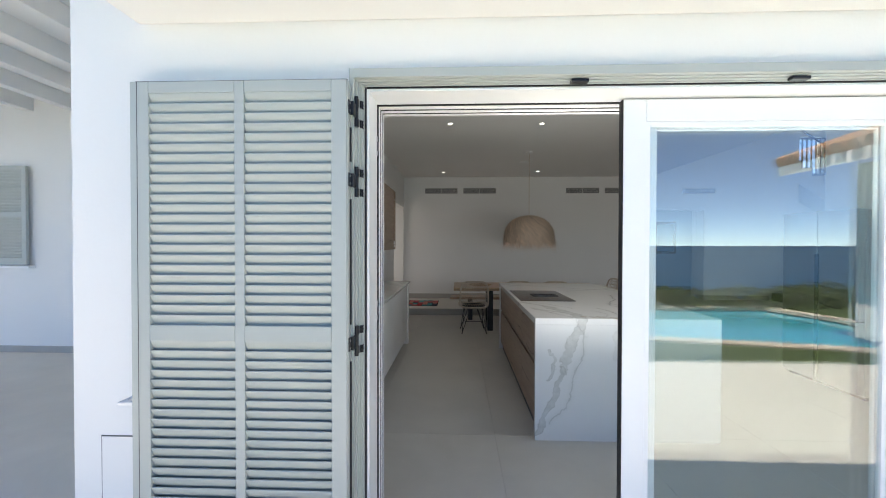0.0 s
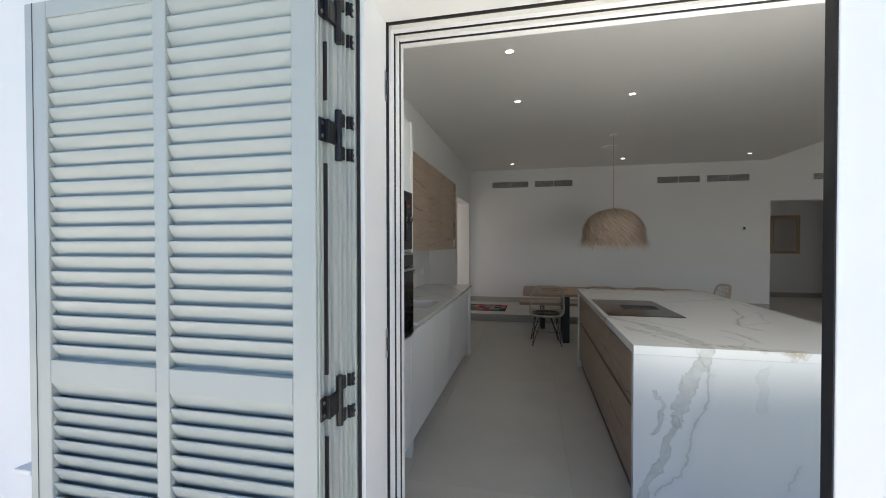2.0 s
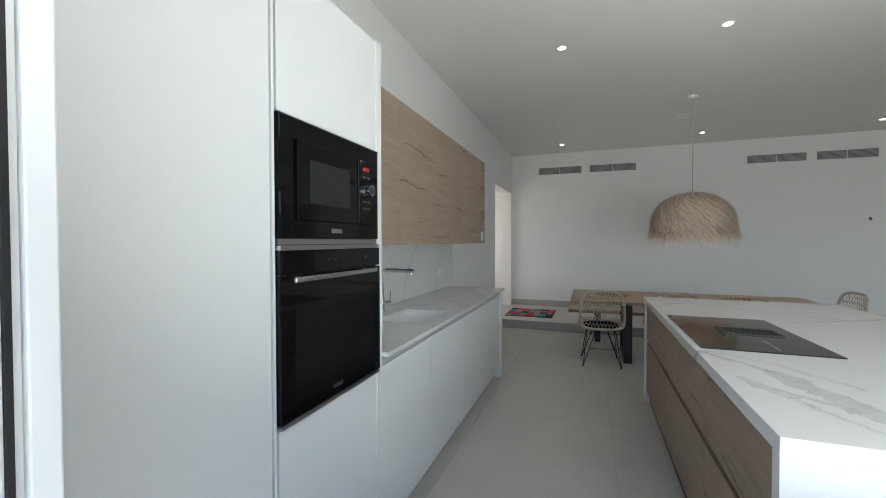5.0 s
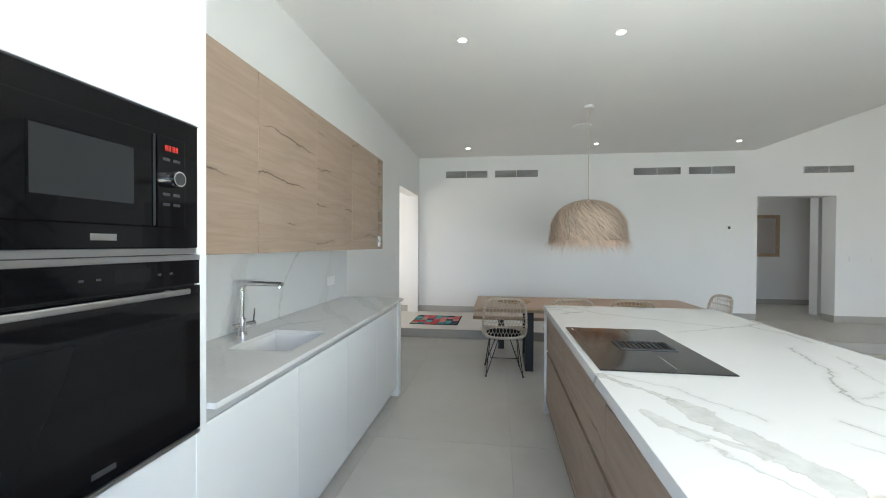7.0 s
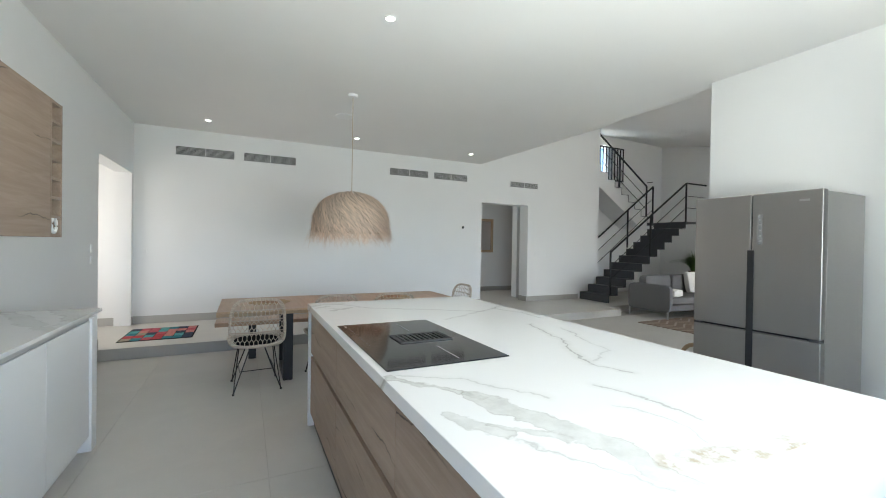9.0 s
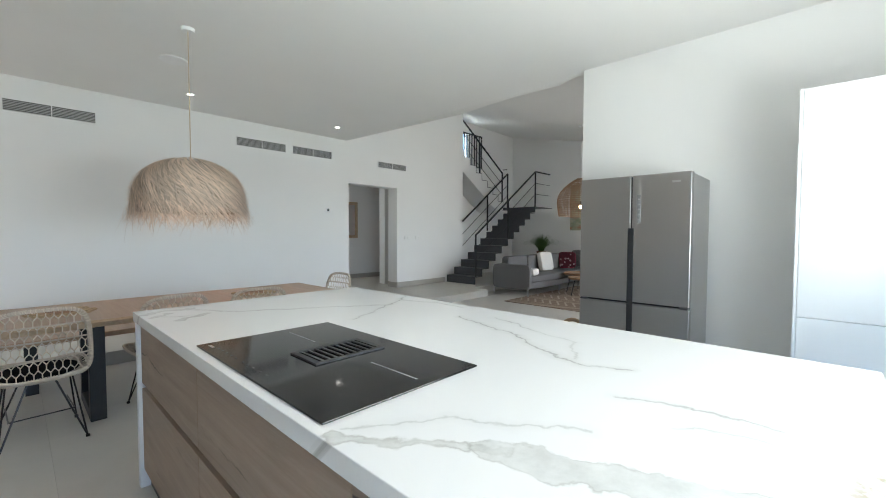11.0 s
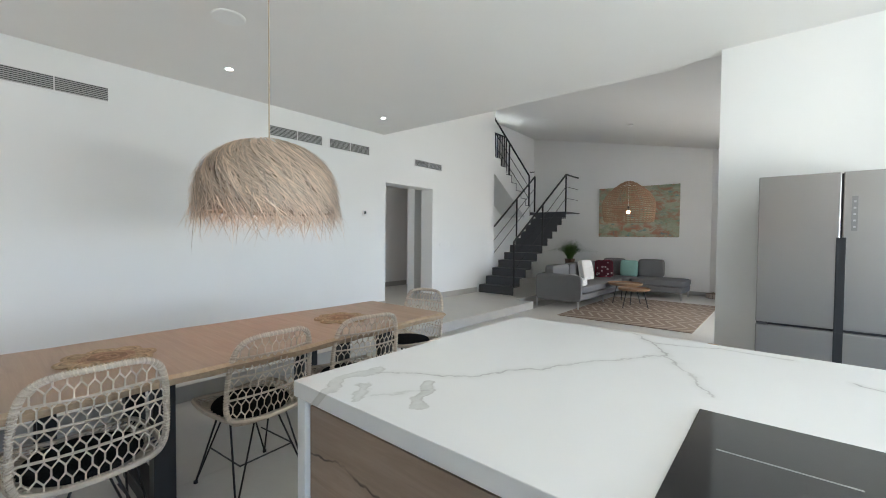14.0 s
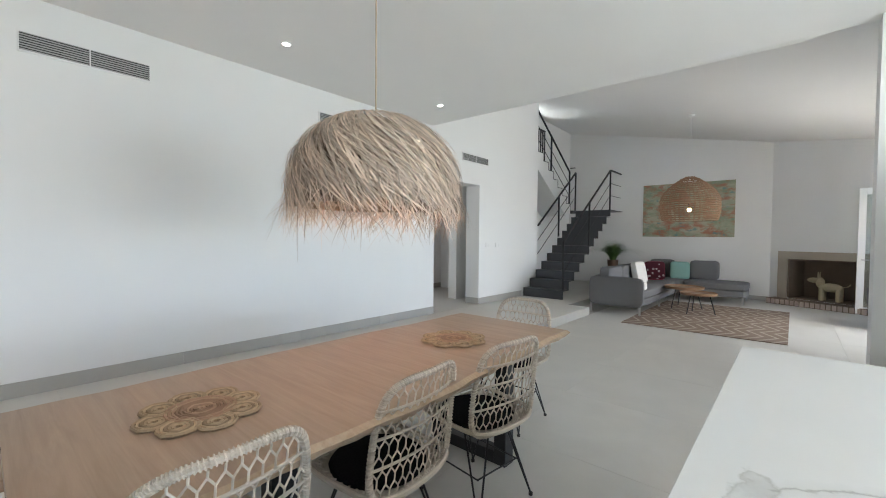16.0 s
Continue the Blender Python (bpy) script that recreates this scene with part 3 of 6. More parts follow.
structure("wall_room_beyond", B(((9.7, 11.97, 0), (9.85, 15.0, 2.7)), ((7.4, 15.0, 0), (9.85, 15.15, 2.7)), ((7.65, 13.4, 0), (7.8, 15.0, 2.7)), ((7.65, 11.97, 2.6), (9.85, 15.15, 2.75))), WALL, "white bedroom walls beyond the hall")
structure("floor_hall", B(((4.15, BACK + 0.02, -0.1), (9.7, 15.0, STEP_Z - 0.002))), FLOOR, "grey hall floor")

# ---- outside shell ----
structure("wall_facade", wall_x(-1.385, 9.5, 2.755, 2.83, 3.5, [(-0.15, 3.8, 0, 2.15)]), WALL_OUT, "bright white rendered facade")
structure("wall_porch_side", wall_y(2.83, 6.4, -1.385, LEFT - 0.2, 3.6), WALL_OUT, "white porch side wall")
structure("wall_porch_back", wall_x(-9, LEFT - 0.33, 6.3, 6.5, 3.6), WALL_OUT, "white wall at the back of the porch")
bm = B(((-1.08, 2.3, 2.4), (9.5, 2.755, 3.0)), bevel=0.01)
structure("eave", bm, WALL_OUT, "white rendered eave over the doors")
bm = B(((LEFT - 0.2, FRONT, 3.3), (4.9, 11.5, 3.4)))
structure("roof", bm, WALL_OUT, "flat roof over the kitchen")
structure("porch_ceiling", B(((-9, 2.2, 3.42), (-1.26, 6.35, 3.5))), WALL_OUT, "white boarded porch ceiling")

bm = bmesh.new()
for i in range(12):
    x = -1.75 - i * 0.62
    box(bm, (x - 0.06, 2.25, 3.24), (x + 0.06, 6.3, 3.42), 0.004, 1)
structure("porch_beams", bm, WALL_OUT, "white painted porch beams")
structure("porch_front_beam", B(((-9, 2.2, 3.1), (-1.22, 2.45, 3.42))), WALL_OUT, "white porch front beam")
WING = thing("house_wing", (0, 0, 0), "white rendered house wing with a tiled eave", "house")
part("wall", B(((6.6, -1.9, 0), (9.5, 2.75, 2.75))), WALL_OUT, WING)
bm = bmesh.new()
prism(bm, [(5.7, 2.62), (5.7, 2.78), (9.5, 4.1), (9.5, 3.9)], -2.3, 2.75, 1)
part("roof", bm, WALL_OUT, WING)
TERRACOTTA = cement("terracotta", (0.42, 0.24, 0.15), 0.8)
bm = bmesh.new()
for i in range(20):
    y = -2.3 + i * 0.25
    tube(bm, [(5.62, y + 0.12, 2.84), (9.5, y + 0.12, 4.16)], 0.085, 8)
part("roof_tiles", bm, TERRACOTTA, WING, "row of terracotta barrel tiles")
part("window", B(((6.55, -1.0, 0.9), (6.62, 0.2, 2.1))), SCREEN_GLASS, WING)
bm = bmesh.new()
tube(bm, [(6.2, -1.2, 3.2), (6.2, -1.2, 4.1)], 0.02, 6)
for z in (3.6, 3.8, 4.0):
    tube(bm, [(6.2, -1.45, z), (6.2, -0.95, z)], 0.01, 5)
part("aerial", bm, ALU, WING)

# ---- kitchen: cabinet run along the left wall ----
CF = -0.475          # cabinet fronts


def kitchen_unit(y0, y1, z0, z1, splits, label, group, depth_to=LEFT, front=CF, mat=LACQUER, plinth=True):
    """A cabinet with flat doors; splits are the doors' (z0, z1)."""
    u = thing("kitchen_cabinet", (depth_to, y0, 0), label, "cabinet", group)
    w, d = y1 - y0, front - depth_to
    part("body", B(((0.002, 0.001, z0), (d - 0.022, w - 0.001, min(z1, 0.69 if z1 < 0.9 else z1) - 0.001))), CARCASS_SHADE, u)
    for a, b in splits:
        part("door", B(((d - 0.02, 0.002, a), (d, w - 0.002, b)), bevel=0.0015), mat, u)
    if plinth:
        part("plinth", B(((0.05, 0.0, 0.0), (d - 0.06, w, z0))), LACQUER, u)
    return u


kitchen_unit(3.135, 3.81, 0.1, 2.275, [(0.1, 2.27)], "tall white lacquered larder cabinet with a flat door", "tall kitchen cabinets")
oven_unit = kitchen_unit(3.835, 4.47, 0.1, 2.275, [(1.803, 2.27), (0.1, 0.838)], "tall white lacquered cabinet that holds two ovens", "tall kitchen cabinets")
part("side_panel", B(((0.002, 0.594, 0.0), (-LEFT + CF + 0.004, 0.636, 2.278)), bevel=0.001), LACQUER, oven_unit)
part("side_panel", B(((0.002, -0.022, 0.0), (-LEFT + CF + 0.004, -0.012, 2.278)), bevel=0.001), LACQUER, oven_unit)
part("shelf_edge", B(((0.3, 0.0, 1.404), (-LEFT + CF + 0.002, 0.592, 1.42))), ALU, oven_unit)


def appliance(name, z0, z1, label, category):
    a = thing(name, (CF, 3.827, z0), label, category)
    return a, 0.597, z1 - z0


mw, W, Hh = appliance("microwave", 1.422, 1.797, "black glass built-in microwave with a chrome dial", "microwave")
part("front", B(((-0.3, 0, 0), (0.012, W, Hh)), bevel=0.003), BLACK_GLASS, mw)
part("trim", B(((0.012, 0.0, Hh - 0.005), (0.015, W, Hh - 0.001)), bevel=0.001), STEEL_DARK, mw, "thin dark trim")
door = part("door", B(((0.0135, 0.075, 0.058), (0.022, 0.43, 0.311)), bevel=0.003), BLACK_GLASS, mw)
part("window_rim", B(((0.0222, 0.128, 0.108), (0.0228, 0.369, 0.113)), ((0.0222, 0.128, 0.255), (0.0228, 0.369, 0.259)), ((0.0222, 0.128, 0.1132), (0.0228, 0.132, 0.2548)), ((0.0222, 0.365, 0.1132), (0.0228, 0.369, 0.2548))), BLACK_GLASS, door)
part("window", B(((0.0222, 0.1325, 0.1135), (0.0226, 0.3645, 0.2545))), material("smoked_window", (0.022, 0.023, 0.024), 0.2, spec=0.3), door, "smoked see-through door window")
part("door_grip", B(((0.0222, 0.421, 0.062), (0.026, 0.427, 0.307)), bevel=0.0015), BLACK_STEEL, door)
panel = part("control_panel", B(((0.0135, 0.437, 0.058), (0.022, 0.536, 0.311)), bevel=0.003), BLACK_GLASS, mw)
KY, KZ = 0.484, 0.194
bm = bmesh.new()
cyl(bm, (0.022, KY, KZ), (0.05, KY, KZ), 0.024, 32, 0.0215)
dial = part("dial", bm, CHROME, panel, "round chrome dial", smooth=True)
bm = bmesh.new()
cyl(bm, (0.0502, KY, KZ), (0.0515, KY, KZ), 0.017, 28)
part("dial_cap", bm, STEEL_DARK, panel)
RED = emitter("red_digits", (1.0, 0.08, 0.06), 0.06)
bm = bmesh.new()
for i in range(4):
    y = 0.463 + i * 0.011 + (0.003 if i > 1 else 0.0)
    for dz in (0.0, 0.0065, 0.013):
        box(bm, (0.0225, y, 0.272 + dz), (0.0228, y + 0.0065, 0.2735 + dz))
    for dy in (0.0, 0.0055):
        box(bm, (0.0225, y + dy, 0.2736), (0.0228, y + dy + 0.0011, 0.2849))
part("display", bm, RED, panel, "red lit clock digits")
for z in (0.243, 0.146, 0.118):
    for dy in (-0.03, 0.006):
        part("button", B(((0.022, KY + dy, z), (0.0232, KY + dy + 0.024, z + 0.008)), bevel=0.0005), STEEL_DARK, panel)
part("badge", B(((0.0122, 0.262, 0.02), (0.0136, 0.326, 0.036)), bevel=0.0005), ALU, mw, "small plain steel badge")
for z in (0.07, 0.3):
    part("side_clip", B(((0.0125, 0.001, z), (0.017, 0.006, z + 0.07)), bevel=0.001), BLACK_STEEL, mw)

ov, W, Hh = appliance("oven", 0.848, 1.402, "black glass built-in oven with a long steel handle", "oven")
part("front", B(((-0.4, 0, 0), (0.0, W, Hh))), BLACK_STEEL, ov)
part("control_panel", B(((0.0, 0, Hh - 0.089), (0.018, W, Hh - 0.0165)), bevel=0.002), BLACK_GLASS, ov)
part("trim", B(((0.0, 0.0, Hh - 0.016), (0.02, W, Hh - 0.001)), bevel=0.001), ALU, ov, "thin steel trim")
part("display", B(((0.0182, 0.315, Hh - 0.068), (0.0186, 0.42, Hh - 0.032))), SCREEN_GLASS, ov, "dim touch display")
odoor = part("door", B(((0.0, 0, 0.016), (0.02, W, Hh - 0.094)), bevel=0.002), BLACK_GLASS, ov)
part("window", B(((0.0205, 0.06, 0.11), (0.0214, W - 0.06, Hh - 0.19))), SCREEN_GLASS, odoor, "smoked see-through door window")
part("bottom_trim", B(((0.0, 0.0, 0.0), (0.02, W, 0.012)), bevel=0.001), ALU, ov)
bm = bmesh.new()
box(bm, (0.05, 0.02, Hh - 0.112), (0.06, W - 0.085, Hh - 0.096), 0.004, 3)
handle = part("handle", bm, ALU, odoor, "long brushed steel handle", smooth=True)
for y in (0.06, W - 0.14):
    part("handle_post", B(((0.019, y, Hh - 0.111), (0.051, y + 0.014, Hh - 0.098)), bevel=0.002), ALU, odoor)
for y in (0.23, 0.27, 0.44, 0.48):
    part("touch_mark", B(((0.0182, y, Hh - 0.055), (0.0186, y + 0.012, Hh - 0.049))), STEEL_DARK, ov)
part("badge", B(((0.0202, 0.255, 0.042), (0.0212, 0.315, 0.056))), STEEL_DARK, ov)

ys = [4.472, 5.085, 5.72, 6.35, 6.985]
for a, b in zip(ys, ys[1:]):
    kitchen_unit(a, b, 0.1, 0.865, [(0.1, 0.852)], "white lacquered handleless base cabinet under the marble worktop", "kitchen base cabinets")
single("end_panel", B(((LEFT + 0.002, 6.987, 0.0), (CF + 0.012, 7.085, 0.868)), bevel=0.002), LACQUER, "white lacquered end panel of the base cabinets", "panel")

# worktop with the sink cut out of it
wt = thing("worktop", (0, 0, 0), "white marble-look kitchen worktop with grey veins", "worktop")
SX0, SX1, SY0, SY1 = -0.862, -0.53, 5.103, 5.552
bm = bmesh.new()
outer = [(LEFT, 4.474), (-0.44, 4.474), (-0.44, 7.095), (LEFT, 7.095)]
inner = [(SX0, SY0), (SX1, SY0), (SX1, SY1), (SX0, SY1)]
for lo, hi in ((TOP, TOP - 0.02),):
    ring = {}
    for z in (lo, hi):
        ring[z] = ([bm.verts.new((*p, z)) for p in outer], [bm.verts.new((*p, z)) for p in inner])
    for k in range(4):
        n = (k + 1) % 4
        for z in (lo, hi):
            o, i = ring[z]
            bm.faces.new((o[k], o[n], i[n], i[k]))
        for w in (0, 1):
            a, b = ring[lo][w], ring[hi][w]
            bm.faces.new((a[k], a[n], b[n], b[k]))
part("slab", bm, MARBLE, wt)
part("gap_profile", B(((CF - 0.016, 4.48, 0.8535), (CF - 0.005, 6.98, TOP - 0.021))), GRILLE, wt, "grey recessed grip channel")
sp = structure("backsplash", B(((LEFT, 4.474, TOP + 0.001), (LEFT + 0.014, 7.2, 1.388))), MARBLE, "white marble-look splashback with grey veins")
sink = thing("sink", (0, 0, 0), "white ceramic undermount sink", "sink")
bm = bmesh.new()
d = 0.13
t_ = 0.012
for lo, hi in (((SX0 - t_, SY0 - t_, TOP - d - t_), (SX1 + t_, SY1 + t_, TOP - d)), ((SX0 - t_, SY0 - t_, TOP - d), (SX0 - 0.001, SY1 + t_, TOP - 0.021)), ((SX1 + 0.001, SY0 - t_, TOP - d), (SX1 + t_, SY1 + t_, TOP - 0.021)), ((SX0, SY0 - t_, TOP - d), (SX1, SY0 - 0.001, TOP - 0.021)), ((SX0, SY1 + 0.001, TOP - d), (SX1, SY1 + t_, TOP - 0.021))):
    box(bm, lo, hi)
part("basin", bm, material("white_ceramic", (0.82, 0.82, 0.82), 0.12), sink)
bm = bmesh.new()
cyl(bm, (-0.7, 5.33, TOP - d), (-0.7, 5.33, TOP - d + 0.004), 0.045, 24)
part("drain", bm, CHROME, sink, "chrome drain")

tap = thing("tap", (-0.968, 5.385, TOP), "polished chrome mixer tap with a square bent spout", "tap")
bm = bmesh.new()
cyl(bm, (0, 0, 0), (0, 0, 0.012), 0.03, 20)
cyl(bm, (0, 0, 0.01), (0, 0, 0.1), 0.023, 20)
part("base", bm, CHROME, tap, smooth=True)
bm = bmesh.new()
tube(bm, smooth_path([(0, 0, 0.08), (0, 0, 0.2), (0.0, 0, 0.262), (0.012, 0, 0.285), (0.04, 0, 0.293), (0.17, 0, 0.293), (0.245, 0, 0.293)], 5), 0.0135, 14)
part("spout", bm, CHROME, tap, smooth=True)
bm = bmesh.new()
cyl(bm, (0.225, 0, 0.282), (0.225, 0, 0.268), 0.012, 14)
part("nozzle", bm, CHROME, tap)
bm = bmesh.new()
cyl(bm, (-0.02, -0.06, 0.055), (0.02, 0.085, 0.055), 0.016, 14)
part("valve", bm, CHROME, tap, smooth=True)
bm = bmesh.new()
cyl(bm, (0.018, 0.08, 0.06), (0.022, 0.085, 0.14), 0.005, 10)
part("lever", bm, CHROME, tap)

# upper cabinets of rustic oak, with an open rack at the end
UF = -0.68
us = [4.474, 5.09, 5.72, 6.345, 7.01]
for a, b in zip(us, us[1:]):
    u = thing("wall_cabinet", (LEFT, a, 1.39), "rustic oak wall cabinet with a flat knotty door", "cabinet", "oak wall cabinets")
    part("body", B(((0.001, 0.001, 0), (UF - LEFT - 0.021, b - a - 0.001, 0.872))), CARCASS_SHADE, u)
    part("door", B(((UF - LEFT - 0.019, 0.002, 0.0), (UF - LEFT, b - a - 0.002, 0.872)), bevel=0.001), OAK, u)
rack = thing("bottle_rack", (LEFT, 7.011, 1.39), "narrow open oak rack with small shelves", "shelf")
dx, wy = UF - LEFT, 0.178
part("side_panel", B(((0.001, 0, 0), (dx, 0.018, 0.872))), OAK_PLAIN, rack)
part("side_panel", B(((0.001, wy - 0.018, 0), (dx, wy, 0.872))), OAK_PLAIN, rack)
part("back_panel", B(((0.001, 0.018, 0), (0.012, wy - 0.018, 0.872))), OAK_PLAIN, rack)
for i in range(8):
    z = i * (0.872 - 0.018) / 7
    part("shelf", B(((0.012, 0.018, z), (dx - 0.002, wy - 0.018, z + 0.018))), OAK_PLAIN, rack)
bm = bmesh.new()
tube(bm, [(0, 0.038 * math.cos(a), 0.06 + 0.05 * math.sin(a)) for a in [i * math.tau / 20 for i in range(20)]], 0.010, 8, True)
single("ring_ornament", bm, material("white_glaze", (0.82, 0.81, 0.79), 0.25), "small white oval ring ornament on the lowest shelf", "ornament", at=(UF - 0.013, 7.1, 1.4085), smooth=True)

# ---- island ----
IX0, IX1, IY0, IY1 = 0.853, 2.212, 4.115, 6.848
isl = thing("worktop", (0, 0, 0), "white marble-look waterfall slab with bold grey veins", "worktop")
HX0, HX1, HY0, HY1 = 0.882, 1.413, 5.02, 5.888
bm = bmesh.new()
box(bm, (IX0, IY0, TOP - 0.048), (IX1, IY1, TOP), 0.0015, 1)
part("top", bm, ISLAND_MARBLE, isl)
part("waterfall_end", B(((IX0, IY0, 0), (IX1, IY0 + 0.045, TOP - 0.0485)), bevel=0.0012), ISLAND_MARBLE, isl)
part("end_panel", B(((IX0 + 0.006, IY1 - 0.05, 0), (IX1, IY1 - 0.01, TOP - 0.0485)), bevel=0.0012), LACQUER, isl, "plain white end panel")
cols = [IY0 + 0.047, 4.9, 5.865, IY1 - 0.052]
for a, b in zip(cols, cols[1:]):
    u = thing("drawer_unit", (IX0, a, 0), "rustic oak island unit with two deep handleless drawers", "cabinet", "island drawer units")
    part("body", B(((0.06, 0, 0.0), (0.62, b - a, TOP - 0.05))), STEEL_DARK, u)
    part("drawer_front", B(((0.022, 0.0015, 0.1), (0.042, b - a - 0.0015, 0.526)), bevel=0.0012), OAK_V, u)
    part("drawer_front", B(((0.022, 0.0015, 0.555), (0.042, b - a - 0.0015, 0.85)), bevel=0.0012), OAK_V, u)
    part("grip_channel", B(((0.045, 0, 0.52), (0.058, b - a, 0.56))), BLACK_STEEL, u, "dark recessed grip channel")
    part("plinth", B(((0.05, 0, 0.0), (0.058, b - a, 0.098))), BLACK_STEEL, u)
single("kitchen_cabinet", B(((IX0 + 0.63, IY0 + 0.047, 0), (IX1 - 0.3, IY1 - 0.052, TOP - 0.05))), LACQUER, "white lacquered back cabinet of the island", "cabinet")

hob = thing("hob", (0, 0, TOP), "black glass induction hob with a built-in vent", "hob")
part("glass", B(((HX0, HY0, 0.0005), (HX1, HY1, 0.006)), bevel=0.002), HOB_GLASS, hob)
vx0, vx1, vy0, vy1 = 1.066, 1.33, 5.372, 5.54
bm = B(((vx0, vy0, 0.006), (vx1, vy0 + 0.016, 0.011)), ((vx0, vy1 - 0.016, 0.006), (vx1, vy1, 0.011)), ((vx0, vy0 + 0.016, 0.006), (vx0 + 0.02, vy1 - 0.016, 0.011)), ((vx1 - 0.02, vy0 + 0.016, 0.006), (vx1, vy1 - 0.016, 0.011)))
vent = part("vent_frame", bm, material("grey_vent", (0.03, 0.03, 0.032), 0.55), hob, "dark grey vent frame")
for i in range(9):
    x = vx0 + 0.032 + i * (vx1 - vx0 - 0.064) / 8
    part("vent_bar", B(((x - 0.004, vy0 + 0.016, 0.0062), (x + 0.004, vy1 - 0.016, 0.0105)), bevel=0.001), BLACK_STEEL, hob)
for y0, y1 in ((5.62, 5.83), (5.065, 5.275)):
    part("zone_mark", B(((1.198, y0, 0.0061), (1.203, y1, 0.0066))), material("grey_print", (0.3, 0.3, 0.31), 0.5), hob)
for y in (5.39, 5.43, 5.48, 5.52, 5.56, 5.62, 5.66, 5.7, 5.74, 5.78):
    part("touch_mark", B(((0.922, y, 0.0061), (0.927, y + 0.012, 0.0065))), STEEL_DARK, hob)
part("badge", B(((0.91, 5.81, 0.0061), (0.92, 5.85, 0.0065))), ALU, hob)

# ---- fridge and tall cabinet on the right ----
fr = thing("fridge", (4.02, 5.0, 0), "tall brushed steel four-door fridge with dark centre grip", "fridge")
FW, FH = 0.89, 1.815
STEEL_SIDE = metal_brushed("steel_side", (0.56, 0.55, 0.54), 0.42)
part("body", B(((0.07, 0.004, 0.03), (0.66, FW - 0.004, FH - 0.01)), bevel=0.006), STEEL_SIDE, fr)
for y0, y1 in ((0.002, FW / 2 - 0.005), (FW / 2 + 0.005, FW - 0.002)):
    part("door", B(((0.0, y0, 0.752), (0.066, y1, FH)), bevel=0.006), STEEL, fr)
    part("door", B(((0.0, y0, 0.06), (0.066, y1, 0.732)), bevel=0.006), STEEL, fr)
part("grip", B(((-0.008, FW / 2 - 0.024, 0.06), (-0.0005, FW / 2 + 0.024, 0.731)), ((-0.008, FW / 2 - 0.024, 0.731), (-0.0005, FW / 2 + 0.024, 1.375)), bevel=0.002), BLACK_STEEL, fr, "black vertical grip")
part("door_gap", B(((0.012, FW / 2 - 0.0045, 0.07), (0.06, FW / 2 + 0.0045, FH - 0.01))), BLACK_STEEL, fr)
part("door_gap", B(((0.03, 0.006, 0.733), (0.064, FW - 0.006, 0.751))), BLACK_STEEL, fr)
for y in (0.01, FW - 0.07):
    part("hinge", B(((-0.008, y, 0.733), (0.03, y + 0.06, 0.748)), bevel=0.002), STEEL_DARK, fr, "small dark hinge")
disp = part("display", B(((-0.002, 0.37, 1.42), (0.0, 0.4, 1.65)), bevel=0.0005), material("grey_display", (0.20, 0.2, 0.2), 0.3), fr, "narrow grey control strip")
for i in range(5):
    part("icon", B(((-0.0028, 0.379, 1.44 + i * 0.042), (-0.002, 0.391, 1.452 + i * 0.042))), ALU, disp)
part("badge", B(((-0.0015, 0.08, 1.735), (0.0, 0.14, 1.75))), ALU, fr, "small plain badge")
part("base", B(((0.08, 0.01, 0.0), (0.64, FW - 0.01, 0.032))), BLACK_STEEL, fr)
for a, b in ((3.78, 4.39), (3.17, 3.779)):
    tc = thing("tall_cabinet", (3.88, a, 0), "tall white lacquered cabinet with two flat doors", "cabinet", "tall cabinets by the fridge")
    w = b - a
    part("body", B(((0.021, 0.001, 0.08), (RIGHT - 3.88 - 0.002, w - 0.001, 2.24))), LACQUER, tc)
    part("door", B(((0.0, 0.002, 0.8), (0.019, w - 0.02, 2.24)), bevel=0.0015), LACQUER, tc)
    part("door", B(((0.0, 0.002, 0.08), (0.019, w - 0.02, 0.796)), bevel=0.0015), LACQUER, tc)
    part("side_panel", B(((-0.002, w - 0.018, 0.0), (RIGHT - 3.88 - 0.002, w, 2.243))), LACQUER, tc)
    part("plinth", B(((0.05, 0.0, 0.0), (0.06, w - 0.02, 0.08))), ALU, tc)

# ---- dining table, bench ----
table = thing("dining_table", (0.2, 7.62, 0), "long oak dining table with live edges and black steel legs", "table")
TL, TD = 2.5, 1.09
rng = random.Random(4)
bm = bmesh.new()
N = 60
def live(u, seed):
    return 0.011 * math.sin(u * 3.1 + seed) + 0.007 * math.sin(u * 7.7 + 2 * seed) + 0.004 * math.sin(u * 23 + seed)
rows = []
for i in range(N + 1):
    x = TL * i / N
    f, b = live(x, 1.3) + 0.07 + 0.1 * (x / TL), TD + live(x, 4.2) * 0.7
    rows.append([bm.verts.new(p) for p in ((x, f + 0.012, 0.75), (x, f - 0.012, 0.738), (x, f + 0.02 + 0.006 * math.sin(x * 31), 0.702), (x, b - 0.02, 0.702), (x, b + 0.012, 0.738), (x, b - 0.012, 0.75))])
for p, q in zip(rows, rows[1:]):
    for k in range(6):
        bm.faces.new((p[k], p[(k + 1) % 6], q[(k + 1) % 6], q[k]))
bm.faces.new(rows[0])
bm.faces.new(rows[-1][::-1])
top = part("tabletop", bm, TABLE_OAK, table)
me = top.data
me.materials.append(EDGE_OAK)
for i, poly in enumerate(me.polygons):
    if abs(poly.normal.y) > 0.3 and abs(poly.normal.x) < 0.6:
        poly.material_index = 1
